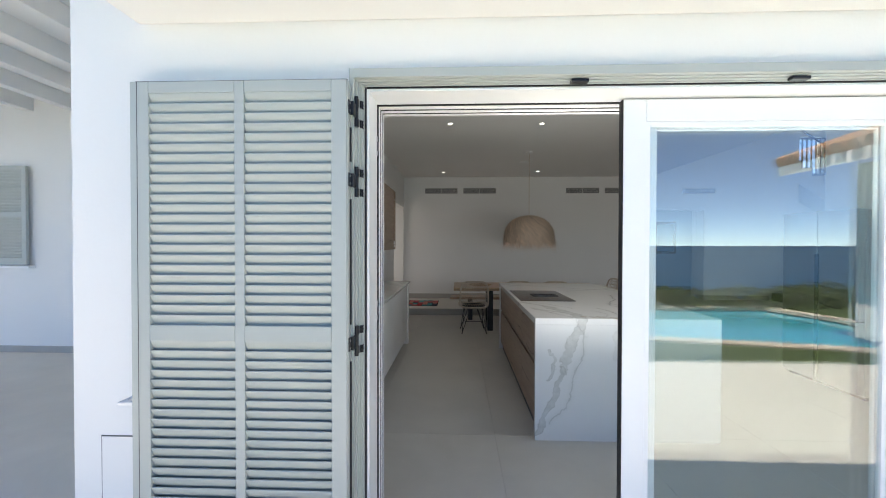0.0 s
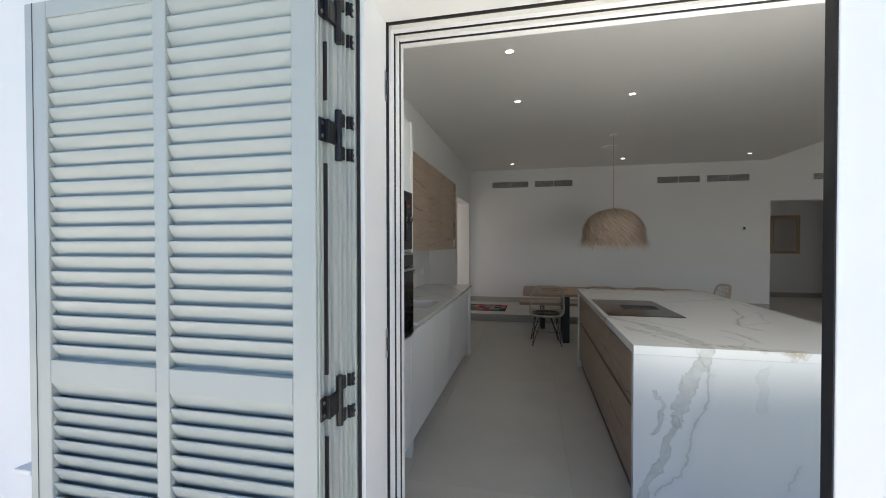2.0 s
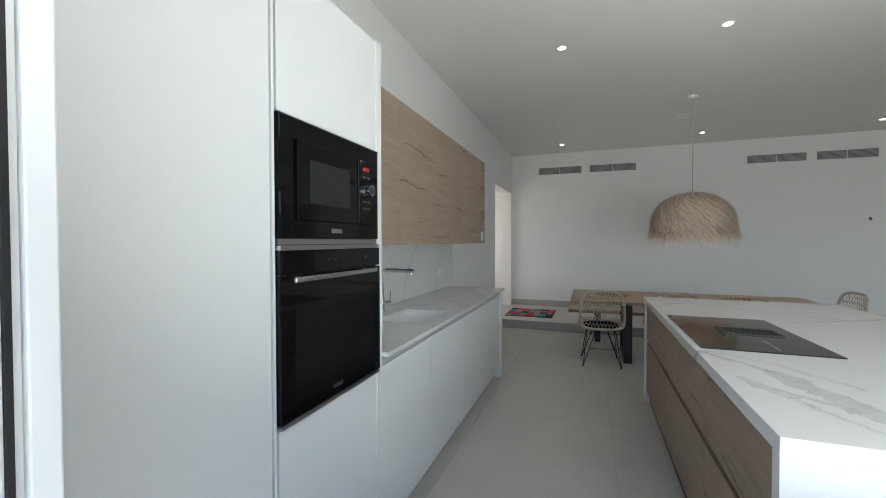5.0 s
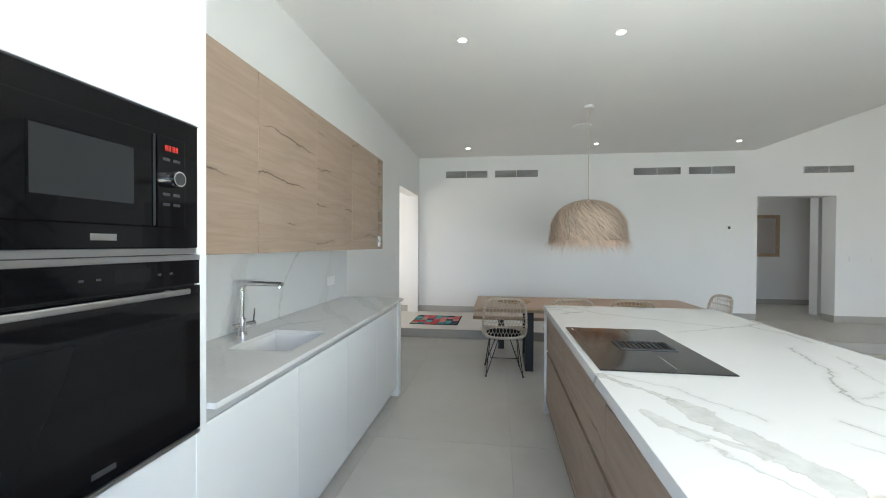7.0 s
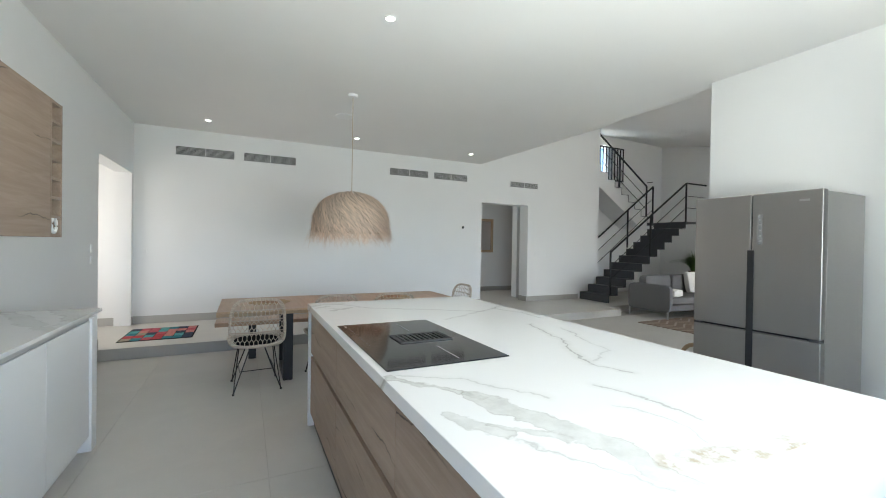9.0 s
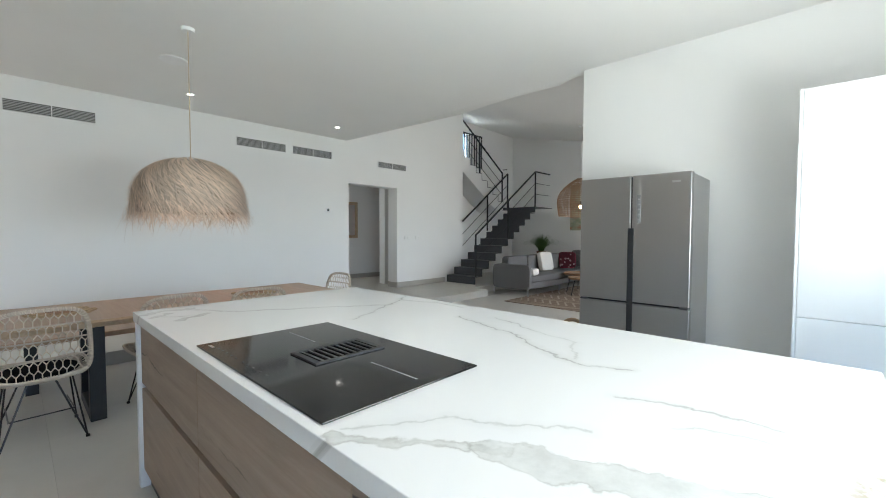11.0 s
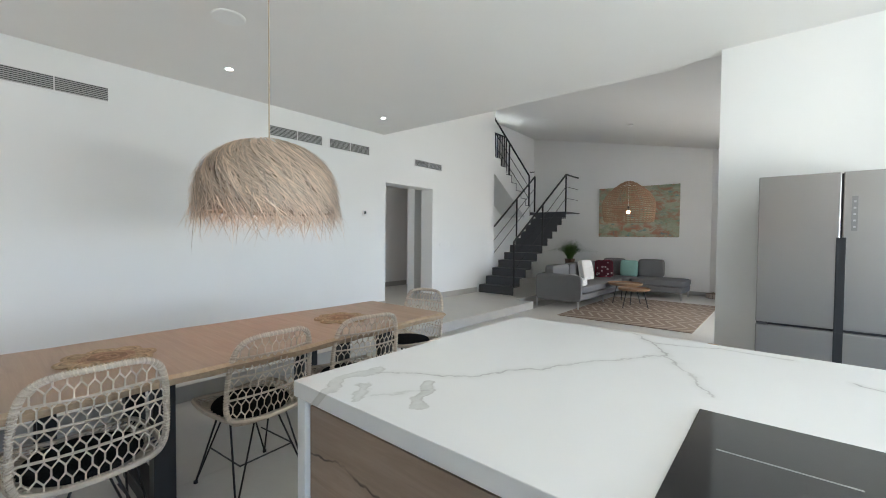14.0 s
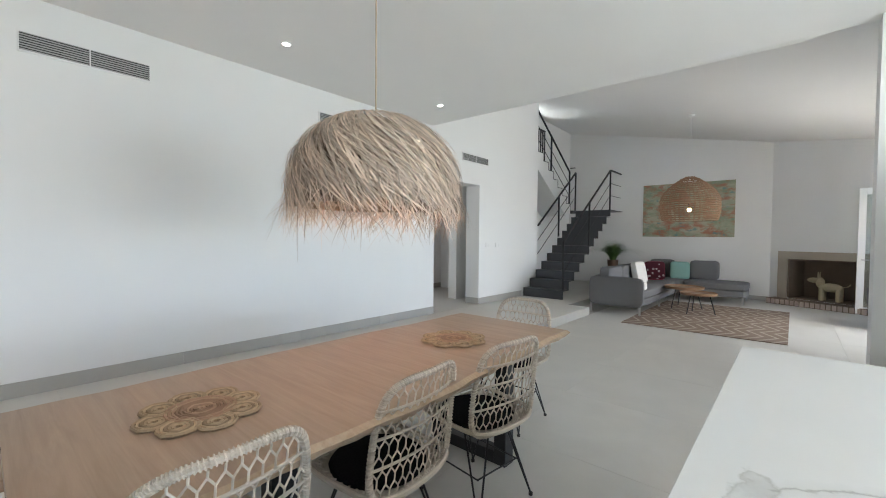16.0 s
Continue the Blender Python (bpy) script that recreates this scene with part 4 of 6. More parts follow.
for x in (0.575, 1.975):
    bm = bmesh.new()
    for lo, hi in (((x, 0.325, 0.0), (x + 0.09, 0.405, 0.70)), ((x, 0.83, 0.0), (x + 0.09, 0.91, 0.70)), ((x, 0.405, 0.0), (x + 0.09, 0.83, 0.075)), ((x, 0.405, 0.63), (x + 0.09, 0.83, 0.70))):
        box(bm, lo, hi, 0.003, 1)
    part("leg", bm, BLACK_STEEL, table, "black steel hoop leg")
bench = thing("bench", (0.12, 8.86, 0), "long oak bench with black steel legs behind the table", "bench")
part("seat", B(((0, 0, 0.405), (2.5, 0.36, 0.45)), bevel=0.006), TABLE_OAK, bench)
for x in (0.35, 2.05):
    bm = B(((x, 0.05, 0.0), (x + 0.08, 0.1, 0.404)), ((x, 0.26, 0.0), (x + 0.08, 0.31, 0.404)), ((x, 0.1, 0.0), (x + 0.08, 0.26, 0.05)))
    part("leg", bm, BLACK_STEEL, bench)

# ---- sliding glass doors ----
FX0, FX1, FZ = -0.117, 3.72, 2.135
frame_ob = thing("sliding_door_frame", (0, 0, 0), "white sliding door frame with several tracks", "door frame")
part("jamb", B(((FX0, 2.8, 0), (FX0 + 0.012, 2.965, FZ)), bevel=0.002), PVC, frame_ob)
part("jamb", B(((FX1 - 0.052, 2.8, 0), (FX1, 2.965, FZ)), bevel=0.003), PVC, frame_ob)
part("head", B(((FX0 + 0.0125, 2.8, FZ - 0.012), (FX1 - 0.053, 2.965, FZ)), bevel=0.002), PVC, frame_ob)
part("sill", B(((FX0 + 0.053, 2.76, -0.05), (FX1 - 0.053, 3.028, 0.006))), ALU, frame_ob, "flush aluminium floor track")
# three tracks behind one another: a shallow groove, a fin and a brush seal each
for y, back, fin, end in ((2.972, 0.005, 3.0, 3.027), (3.033, 0.006, 3.057, 3.08), (3.086, 0.009, 3.096, 3.124)):
    part("track_groove", B(((FX0, y, 0), (FX0 + back, fin - 0.0005, FZ))), PVC, frame_ob)
    part("track_fin", B(((FX0, fin, 0), (FX0 + 0.016, end, FZ)), bevel=0.003), PVC, frame_ob)
    part("seal", B(((FX0, y - 0.0062, 0), (FX0 + 0.0185, y - 0.0005, FZ))), RUBBER, frame_ob, "black brush seal")
    part("track_groove", B(((FX0 + 0.017, y, FZ - back), (FX1 - 0.06, fin - 0.0005, FZ))), PVC, frame_ob)
    part("track_fin", B(((FX0 + 0.017, fin, FZ - 0.016), (FX1 - 0.06, end, FZ)), bevel=0.003), PVC, frame_ob)
    part("seal", B(((FX0 + 0.019, y - 0.0062, FZ - 0.0185), (FX1 - 0.06, y - 0.0005, FZ))), RUBBER, frame_ob, "black brush seal")
part("seal", B(((FX0 - 0.006, 2.793, 0), (FX0 + 0.001, 2.798, FZ))), RUBBER, frame_ob)
part("seal", B(((FX0 + 0.0015, 2.793, FZ - 0.001), (FX1, 2.798, FZ + 0.005))), RUBBER, frame_ob)
for z in (1.16, 1.93):
    p = part("strike_plate", B(((FX0 + 0.0122, 2.95, z - 0.045), (FX0 + 0.0145, 2.966, z + 0.045)), bevel=0.0008), ALU, frame_ob, "small steel strike plate")
    part("catch", B(((FX0 + 0.0145, 2.954, z - 0.024), (FX0 + 0.02, 2.962, z + 0.018)), bevel=0.001), STEEL_DARK, p)


def glass_door(x0, x1, y, label):
    d = thing("sliding_door", (x0, y, 0), label, "door", "sliding glass doors")
    w, z0, z1, s = x1 - x0, 0.008, FZ - 0.018, 0.1
    part("stile", B(((0, 0, z0), (s, 0.045, z1)), bevel=0.003), PVC, d)
    part("stile", B(((w - s, 0, z0), (w, 0.045, z1)), bevel=0.003), PVC, d)
    part("rail", B(((s + 0.0005, 0, z1 - s), (w - s - 0.0005, 0.045, z1)), bevel=0.003), PVC, d)
    part("rail", B(((s + 0.0005, 0, z0), (w - s - 0.0005, 0.045, z0 + s)), bevel=0.003), PVC, d)
    for lo, hi in (((s, 0.006, z0 + s), (s + 0.02, 0.03, z1 - s)), ((w - s - 0.02, 0.006, z0 + s), (w - s, 0.03, z1 - s)), ((s + 0.02, 0.006, z0 + s), (w - s - 0.02, 0.03, z0 + s + 0.02)), ((s + 0.02, 0.006, z1 - s - 0.02), (w - s - 0.02, 0.03, z1 - s))):
        part("glazing_bead", B((lo, hi), bevel=0.002), PVC, d)
    g = part("pane", B(((s + 0.018, 0.014, z0 + s + 0.018), (w - s - 0.018, 0.018, z1 - s - 0.018))), GLASS, d, "clear reflecting glass")
    g.visible_shadow = False
    part("seal", B(((-0.004, 0.003, z0), (-0.0005, 0.042, z1))), RUBBER, d, "black rubber seal")
    return d


glass_door(1.012, 2.26, 2.912, "white framed sliding glass door, slid half open")
glass_door(1.07, 2.29, 2.974, "white framed sliding glass door, parked behind the other")
glass_door(2.3, 3.66, 2.912, "white framed fixed glass door")

# ---- shutter frame, folding shutter, hinges ----
sf = thing("trim_shutters", (0, 0, 0), "pale green aluminium shutter frame round the opening", "window frame")
sf["kind"] = "structure"
for x1, y0, y1 in ((-0.15, 2.715, 2.738), (-0.143, 2.7385, 2.752), (-0.136, 2.7525, 2.758), (-0.141, 2.7585, 2.766), (-0.131, 2.7665, 2.779), (-0.123, 2.7795, 2.79)):
    part("upright", B(((-0.17, y0, 0.0), (x1, y1, 2.15)), bevel=0.0015), SAGE, sf)
for z0, y0, y1 in ((2.15, 2.715, 2.738), (2.146, 2.7385, 2.758), (2.142, 2.7585, 2.7785), (2.138, 2.779, 2.79)):
    part("lintel", B(((-0.1705, y0, z0), (3.9, y1, 2.187)), bevel=0.002), SAGE, sf)
for x in (0.733, 1.6, 2.47):
    p = part("catch", B(((x, 2.735, 2.129), (x + 0.07, 2.765, 2.1415)), bevel=0.002), BLACK_IRON, sf, "small black shutter catch")


def blade(width, angle):
    """A rounded louvre blade whose upper edge leans forward by an angle."""
    bm = bmesh.new()
    prism(bm, [(0.0, -0.023), (-0.0004, 0.0), (0.0, 0.018), (0.0012, 0.0208), (0.0036, 0.022), (0.006, 0.0208), (0.0072, 0.018), (0.0074, 0.0), (0.006, -0.023)], 0, width, 0)
    bmesh.ops.rotate(bm, verts=bm.verts, cent=(0, 0, 0), matrix=Matrix.Rotation(radians(angle), 3, "X"))
    return mesh_of("slat", bm, SAGE, True)


def shutter(x0, x1, y0, y1, z0, z1, name, label, mid=1.111, at=(0, 0, 0), side=(0.077, 0.062), lean=27):
    """A louvred leaf; the blades of both fields lean alike."""
    sh = thing(name, at, label, "shutter")
    xm = (x0 + side[0] + x1 - side[1]) / 2
    for a, b in ((x0, x0 + side[0]), (xm - 0.02, xm + 0.02), (x1 - side[1], x1)):
        part("stile", B(((a, y0, z0), (b, y1, z1)), bevel=0.003), SAGE, sh)
    fields = ((x0 + side[0] + 0.0005, xm - 0.0205), (xm + 0.0205, x1 - side[1] - 0.0005))
    rails = ((z0, z0 + 0.09), (mid - 0.032, mid + 0.032), (z1 - 0.046, z1))
    slat = blade(fields[0][1] - fields[0][0], lean)
    for a, b in fields:
        for c, d in rails:
            part("rail", B(((a, y0, c), (b, y1, d)), bevel=0.002), SAGE, sh)
        for (c, d), (e, f) in zip(rails, rails[1:]):
            n = round((e - d) / 0.0405)
            for i in range(n):
                ob = new("slat", slat)
                ob.parent = sh
                ob.matrix_local = pose(a, y0 + 0.0125, d + (i + 0.5) * (e - d) / n)
    return sh


leaf = shutter(-1.043, -0.1635, 2.655, 2.693, 0.03, 2.12, "shutter", "pale green louvred shutter leaf folded open on the wall")
part("edge_rib", B(((-0.163, 2.66, 0.03), (-0.1585, 2.668, 2.118)), bevel=0.001), SAGE, leaf)
part("edge_rib", B(((-0.163, 2.673, 0.03), (-0.159, 2.684, 2.118)), bevel=0.001), SAGE, leaf)
part("fold_line", B(((-1.014, 2.6535, 0.03), (-1.0125, 2.6548, 2.119))), STEEL_DARK, leaf)
second = thing("shutter", (0, 0, 0), "second pale green shutter leaf folded behind the first", "shutter")
part("leaf", B(((-1.055, 2.7, 0.03), (-0.172, 2.738, 2.115)), bevel=0.003), SAGE, second)
part("seal", B(((-1.03, 2.668, 2.1205), (-0.165, 2.682, 2.126))), RUBBER, second)
HINGES = (2.015, 1.727, 1.07, 0.25)
for lo, hi in zip(HINGES[1:] + (0.03,), HINGES):
    if hi - lo > 0.1:
        part("seal", B(((-0.165, 2.689, lo + 0.075), (-0.1535, 2.695, hi - 0.075)), bevel=0.001), RUBBER, second, "black weather seal")
part("seal_channel", B(((-0.168, 2.698, 0.03), (-0.157, 2.712, 2.115)), bevel=0.001), SAGE, second)
for z in HINGES:
    hg = thing("hinge", (-0.1585, 2.66, z), "black steel shutter hinge with screws", "hinge", "shutter hinges")
    part("leaf_plate", B(((0.0, 0.0, -0.027), (0.005, 0.019, 0.027)), bevel=0.001), BLACK_IRON, hg)
    bm = B(((0.001, 0.019, -0.027), (0.016, 0.026, 0.027)), ((0.009, 0.026, -0.026), (0.016, 0.066, 0.026)), bevel=0.0012)
    cyl(bm, (0.0145, 0.071, -0.062), (0.0145, 0.071, 0.062), 0.009, 16)
    part("knuckle", bm, BLACK_IRON, hg)
    for dz in (0.041, -0.041):
        a = part("frame_arm", B(((0.016, 0.072, dz - 0.016), (0.022, 0.108, dz + 0.016)), ((0.022, 0.102, dz - 0.016), (0.029, 0.108, dz + 0.016)), ((0.0285, 0.1082, dz - 0.016), (0.034, 0.125, dz + 0.016)), bevel=0.001), BLACK_IRON, hg)
        for e in (0.008, -0.008):
            bm = bmesh.new()
            cyl(bm, (0.034, 0.1165, dz + e), (0.0362, 0.1165, dz + e), 0.0044, 12)
            part("screw", bm, ALU, a)
    for e in (0.015, -0.015):
        bm = bmesh.new()
        cyl(bm, (0.005, 0.0095, e), (0.0072, 0.0095, e), 0.0046, 12)
        part("screw", bm, ALU, hg)
hook = thing("shutter_hook", (-1.105, 2.652, 0.82), "small white plastic shutter stay", "hook")
part("arm", B(((0, 0.0, -0.008), (0.065, 0.03, 0.008)), bevel=0.004), PLASTIC, hook)
part("post", B(((0.0, 0.031, -0.006), (0.02, 0.1, 0.006)), bevel=0.002), PLASTIC, hook)
cover = thing("meter_cover", (-1.256, 2.749, 0.22), "white flush meter box cover on the facade", "panel")
part("door", B(((0, 0, 0), (0.34, 0.006, 0.42)), bevel=0.001), WALL_OUT, cover)
part("rim", B(((-0.004, 0.002, -0.004), (0.0, 0.006, 0.424)), ((0.0, 0.002, 0.42), (0.34, 0.006, 0.424))), STEEL_DARK, cover)
shutter(-6.35, -5.45, 6.22, 6.26, 1.18, 2.5, "shutter", "closed pale green louvred window shutter", mid=1.85, side=(0.062, 0.062))
structure("window_sill_porch", B(((-6.4, 6.2, 1.14), (-5.4, 6.3, 1.175)), bevel=0.004), PVC, "thin white window sill")

# ---- back wall fittings ----
for x0, x1 in ((-0.56, 0.26), (0.38, 1.2), (2.87, 3.69), (3.8, 4.58), (5.65, 6.43)):
    z0, z1 = (2.695, 2.85) if x0 < 5 else (2.68, 2.82)
    v = thing("air_vent", (x0, BACK, z0), "white framed wall air vent with grey slats", "vent", "wall air vents")
    w, h = x1 - x0, z1 - z0
    part("backing", B(((0.01, -0.002, 0.01), (w - 0.01, -0.0005, h - 0.01))), GRILLE_BACK, v)
    for lo, hi in (((0, 0), (w, 0.012)), ((0, h - 0.012), (w, h)), ((0, 0.012), (0.012, h - 0.012)), ((w - 0.012, 0.012), (w, h - 0.012)), ((w / 2 - 0.004, 0.012), (w / 2 + 0.004, h - 0.012))):
        part("frame", B(((lo[0], -0.012, lo[1]), (hi[0], -0.0005, hi[1]))), PLASTIC, v)
    bm = bmesh.new()
    prism(bm, [(-0.0115, 0.0), (-0.003, 0.004), (-0.003, 0.0125), (-0.0115, 0.0085)], 0, w - 0.026, 0)
    slat = mesh_of("slat", bm, GRILLE)
    n = 8
    for i in range(n):
        ob = new("slat", slat)
        ob.parent = v
        ob.matrix_local = pose(0.013, 0, 0.014 + (h - 0.03) * i / (n - 1) - 0.002)
th = thing("thermostat", (4.44, BACK, 1.71), "small white wall thermostat with a dark screen", "thermostat")
part("case", B(((0, -0.018, 0), (0.08, -0.0005, 0.085)), bevel=0.004), PLASTIC, th)
part("screen", B(((0.02, -0.02, 0.02), (0.062, -0.0182, 0.07))), SCREEN_GLASS, th)


def switch(at, turn, gangs, label):
    s = thing("light_switch", at, label, "switch", "light switches", turn)
    part("plate", B(((0, -0.009, 0), (0.08 * gangs, -0.0005, 0.082)), bevel=0.002), PLASTIC, s)
    for i in range(gangs):
        part("rocker", B(((0.008 + 0.08 * i, -0.012, 0.01), (0.072 + 0.08 * i, -0.0092, 0.072)), bevel=0.001), PLASTIC, s)


switch((6.37, BACK, 1.18), 0, 2, "white double light switch on the wall")
switch((6.7, BACK, 1.18), 0, 2, "white double light switch on the wall")
switch((-0.98, BACK, 1.18), 0, 1, "white single light switch on the wall")
switch((LEFT, 9.18, 1.24), 90, 1, "white single light switch by the passage")
switch((LEFT, 9.18, 1.12), 90, 1, "white single light switch by the passage")
switch((LEFT + 0.0145, 6.72, 1.06), 90, 2, "white double socket on the marble splashback")

# ceiling spots, smoke detector
for x, y in ((-0.07, 10.33), (2.05, 10.25), (4.24, 10.3), (0.16, 6.6), (1.405, 6.63), (0.135, 5.34)):
    s = thing("ceiling_spot", (x, y, CEIL_Z), "small white recessed ceiling spotlight, switched on", "spotlight", "ceiling spots")
    bm = bmesh.new()
    tube(bm, [(0.038 * math.cos(a), 0.038 * math.sin(a), -0.002) for a in [i * math.tau / 24 for i in range(24)]], 0.006, 6, True)
    part("ring", bm, PLASTIC, s, smooth=True)
    bm = bmesh.new()
    cyl(bm, (0, 0, -0.003), (0, 0, -0.0005), 0.035, 20)
    part("lens", bm, SPOT, s, "glowing lens")
det = thing("ceiling_speaker", (1.62, 9.19, CEIL_Z), "flat round white ceiling speaker", "speaker")
bm = bmesh.new()
cyl(bm, (0, 0, -0.012), (0, 0, -0.0005), 0.115, 40, 0.125)
part("cover", bm, PLASTIC, det, smooth=True)
bm = bmesh.new()
tube(bm, [(0.12 * math.cos(a), 0.12 * math.sin(a), -0.005) for a in [i * math.tau / 40 for i in range(40)]], 0.006, 6, True)
part("rim", bm, PLASTIC, det, smooth=True)

# ---- straw pendant over the table ----
pend = thing("pendant_lamp", (1.532, 8.352, 0), "large shaggy straw pendant lamp over the dining table", "lamp")
bm = bmesh.new()
cyl(bm, (0, 0, CEIL_Z - 0.03), (0, 0, CEIL_Z - 0.0005), 0.05, 24, 0.055)
part("ceiling_cap", bm, PLASTIC, pend, "white ceiling rose", smooth=True)
bm = bmesh.new()
cyl(bm, (0, 0, 1.98), (0, 0, CEIL_Z - 0.03), 0.004, 8)
part("cord", bm, fibre("jute_cord", (0.5, 0.4, 0.28)), pend, "thin twine cord")


def dome_r(z):
    """Radius of the dome at a drop below its top."""
    d = min(1.0, z / 0.42)
    return 0.415 * math.sqrt(max(0.0, 1 - (1 - d) ** 2.3)) + 0.015


bm = bmesh.new()
prof = [(0.0, 0.0)] + [(dome_r(z) - 0.03, z) for z in (0.01, 0.03, 0.07, 0.12, 0.18, 0.25, 0.32, 0.4, 0.46)]
rings = [[bm.verts.new((max(r, 0.002) * math.cos(a), max(r, 0.002) * math.sin(a), 1.965 - z)) for a in [i * math.tau / 40 for i in range(40)]] for r, z in prof]
for a, b in zip(rings, rings[1:]):
    for k in range(40):
        bm.faces.new((a[k], a[(k + 1) % 40], b[(k + 1) % 40], b[k]))
# dark colour on the inner dome paints the shadow in the straw's gaps
part("shade_frame", bm, fibre("straw_gap_dark", (0.2, 0.145, 0.1)), pend, "woven inner dome, coloured dark as shadow between the straws", smooth=True)
rng = random.Random(11)
verts, faces = [], []


def strand(a, z_start, length, swirl, w):
    """One straw blade laid on the dome and hanging past its rim."""
    base = len(verts)
    lift = rng.uniform(-0.02, 0.03)
    steps = 5
    flare = rng.uniform(-0.035, 0.06) + 0.09 * (rng.random() > 0.9)
    for s in range(steps + 1):
        t = s / steps
        z = z_start + length * t
        aa = a + swirl * t
        r = dome_r(z) + lift * (0.3 + 1.3 * t) + (flare * (z - 0.42) / 0.2 if z > 0.42 else 0)
        ww = w * min(1.0, 1.6 * (1.03 - t)) / max(r, 0.06)
        for q in (-ww, ww):
            verts.append((r * math.cos(aa + q), r * math.sin(aa + q), 1.985 - z))
        if s:
            i = base + 2 * s
            faces.append((i - 2, i - 1, i + 1, i))


for i in range(2500):
    z0 = rng.random() ** 1.1 * 0.4
    strand(rng.uniform(0, math.tau), z0, rng.uniform(0.13, 0.24), rng.gauss(0.42, 0.16), rng.uniform(0.003, 0.0066))
for i in range(650):
    strand(rng.uniform(0, math.tau), rng.uniform(0.3, 0.41), rng.uniform(0.17, 0.27) + 0.1 * rng.random() ** 5, rng.gauss(0.15, 0.28), rng.uniform(0.0016, 0.0034))
me = bpy.data.meshes.new("straw")
me.from_pydata(verts, [], faces)
me.materials.append(STRAW)
ob = new("straw", me)
ob.parent = pend
tagged(ob, "dense pale straw blades with a ragged rim", kind="stuff")
bm = bmesh.new()
bmesh.ops.create_uvsphere(bm, u_segments=16, v_segments=10, radius=0.045, matrix=Matrix.Translation((0, 0, 1.72)))
part("bulb", bm, emitter("soft_bulb", (1.0, 0.55, 0.36), 9.0), pend, "warm glowing bulb", smooth=True)

# ---- rattan chairs ----
def dining_chair():
    ch = thing("dining_chair", (0, 0, 0), "woven rattan dining chair with black wire legs and felt cushion", "chair", "chairs round the table")
    # outline of the back in its own plane: u across, v up
    def back_pt(u, v):
        lean = 0.10 * v + 0.10 * v * v
        bow = 0.10 * (u / 0.24) ** 2 * (0.35 + 0.35 * v)
        return (u, -0.21 - lean + bow, 0.425 + v)

    def seat_pt(u, w):
        dip = 0.03 * (u / 0.24) ** 2 + 0.015 * max(0, w / 0.2)
        return (u, w, 0.425 + dip)

    half = [(0.0, 0.0), (0.14, 0.0), (0.205, 0.02), (0.232, 0.09), (0.228, 0.25), (0.215, 0.34), (0.185, 0.4), (0.12, 0.43), (0.0, 0.435)]
    outline = [(-u, v) for u, v in half[:0:-1]] + [(u, v) for u, v in half]
    outline = smooth_path([(u, v, 0) for u, v in outline[:-1]], 4, True)
    bm = bmesh.new()
    tube(bm, [back_pt(p.x, p.y) for p in outline], 0.0105, 8, True)
    rim = part("back_rim", bm, RATTAN, ch, "thick wrapped rattan rim", smooth=True)
    bm = bmesh.new()
    n = len(outline)
    for i in range(0, n):
        p, q = outline[i], outline[(i + 1) % n]
        for k in range(3):
            c = p.lerp(q, k / 3)
            d = (q - p).normalized()
            nx, ny = -d.y, d.x
            a = Vector(back_pt(c.x, c.y))
            t = (Vector(back_pt(c.x + d.x * 0.01, c.y + d.y * 0.01)) - a).normalized()
            s1 = t.orthogonal().normalized()
            s2 = t.cross(s1)
            tube(bm, [a + (s1 * math.cos(g) + s2 * math.sin(g)) * 0.0125 + t * 0.004 * math.sin(g) for g in [j * math.tau / 7 for j in range(7)]], 0.0026, 4, True)
    part("wrapping", bm, RATTAN, ch, "cord wound round the rim")
    def width_at(v):
        best = 0.2
        for p, q in zip(outline, outline[1:]):
            if p.x > 0 and q.x > 0 and min(p.y, q.y) <= v <= max(p.y, q.y) and abs(p.y - q.y) > 1e-5:
                best = p.x + (q.x - p.x) * (v - p.y) / (q.y - p.y)
        return best
    for v in (0.13, 0.24, 0.335):
        w = width_at(v)
        bm = bmesh.new()
        tube(bm, [back_pt(-w + 2 * w * i / 12, v) for i in range(13)], 0.0055, 6)
        part("cross_cane", bm, RATTAN, ch, smooth=True)
    # hexagon net between the rim's sides
    bm = bmesh.new()
    pw, ph = 0.037, 0.062
    for row in range(8):
        v0 = 0.008 + row * ph * 0.9
        for col in range(-8, 9):
            u0 = col * pw + (pw / 2 if row % 2 else 0)
            def inside(u, v):
                return 0.004 < v < 0.425 and abs(u) < width_at(min(max(v, 0.01), 0.42)) - 0.004
            pts = [(u0, v0), (u0, v0 + ph * 0.5)]
            for a, b in (((u0, v0), (u0, v0 + ph * 0.5)), ((u0, v0 + ph * 0.5), (u0 + pw / 2, v0 + ph * 0.9)), ((u0, v0 + ph * 0.5), (u0 - pw / 2, v0 + ph * 0.9))):
                if inside(*a) and inside(*b):
                    tube(bm, [back_pt(*a), back_pt(*b)], 0.0033, 5)
                elif inside(*a) or inside(*b):
                    m_ = a if inside(*a) else b
                    o_ = b if inside(*a) else a
                    s = 0.6
                    e = (m_[0] + (o_[0] - m_[0]) * s, m_[1] + (o_[1] - m_[1]) * s)
                    tube(bm, [back_pt(*m_), back_pt(*e)], 0.0033, 5)
    part("back_net", bm, RATTAN, ch, "open hexagon cane weave")
    so = smooth_path([(-0.2, -0.2, 0), (-0.235, -0.05, 0), (-0.235, 0.12, 0), (-0.19, 0.215, 0), (0.0, 0.235, 0), (0.19, 0.215, 0), (0.235, 0.12, 0), (0.235, -0.05, 0), (0.2, -0.2, 0), (0.0, -0.225, 0)], 4, True)
    bm = bmesh.new()
    tube(bm, [seat_pt(p.x, p.y) for p in so], 0.0105, 8, True)
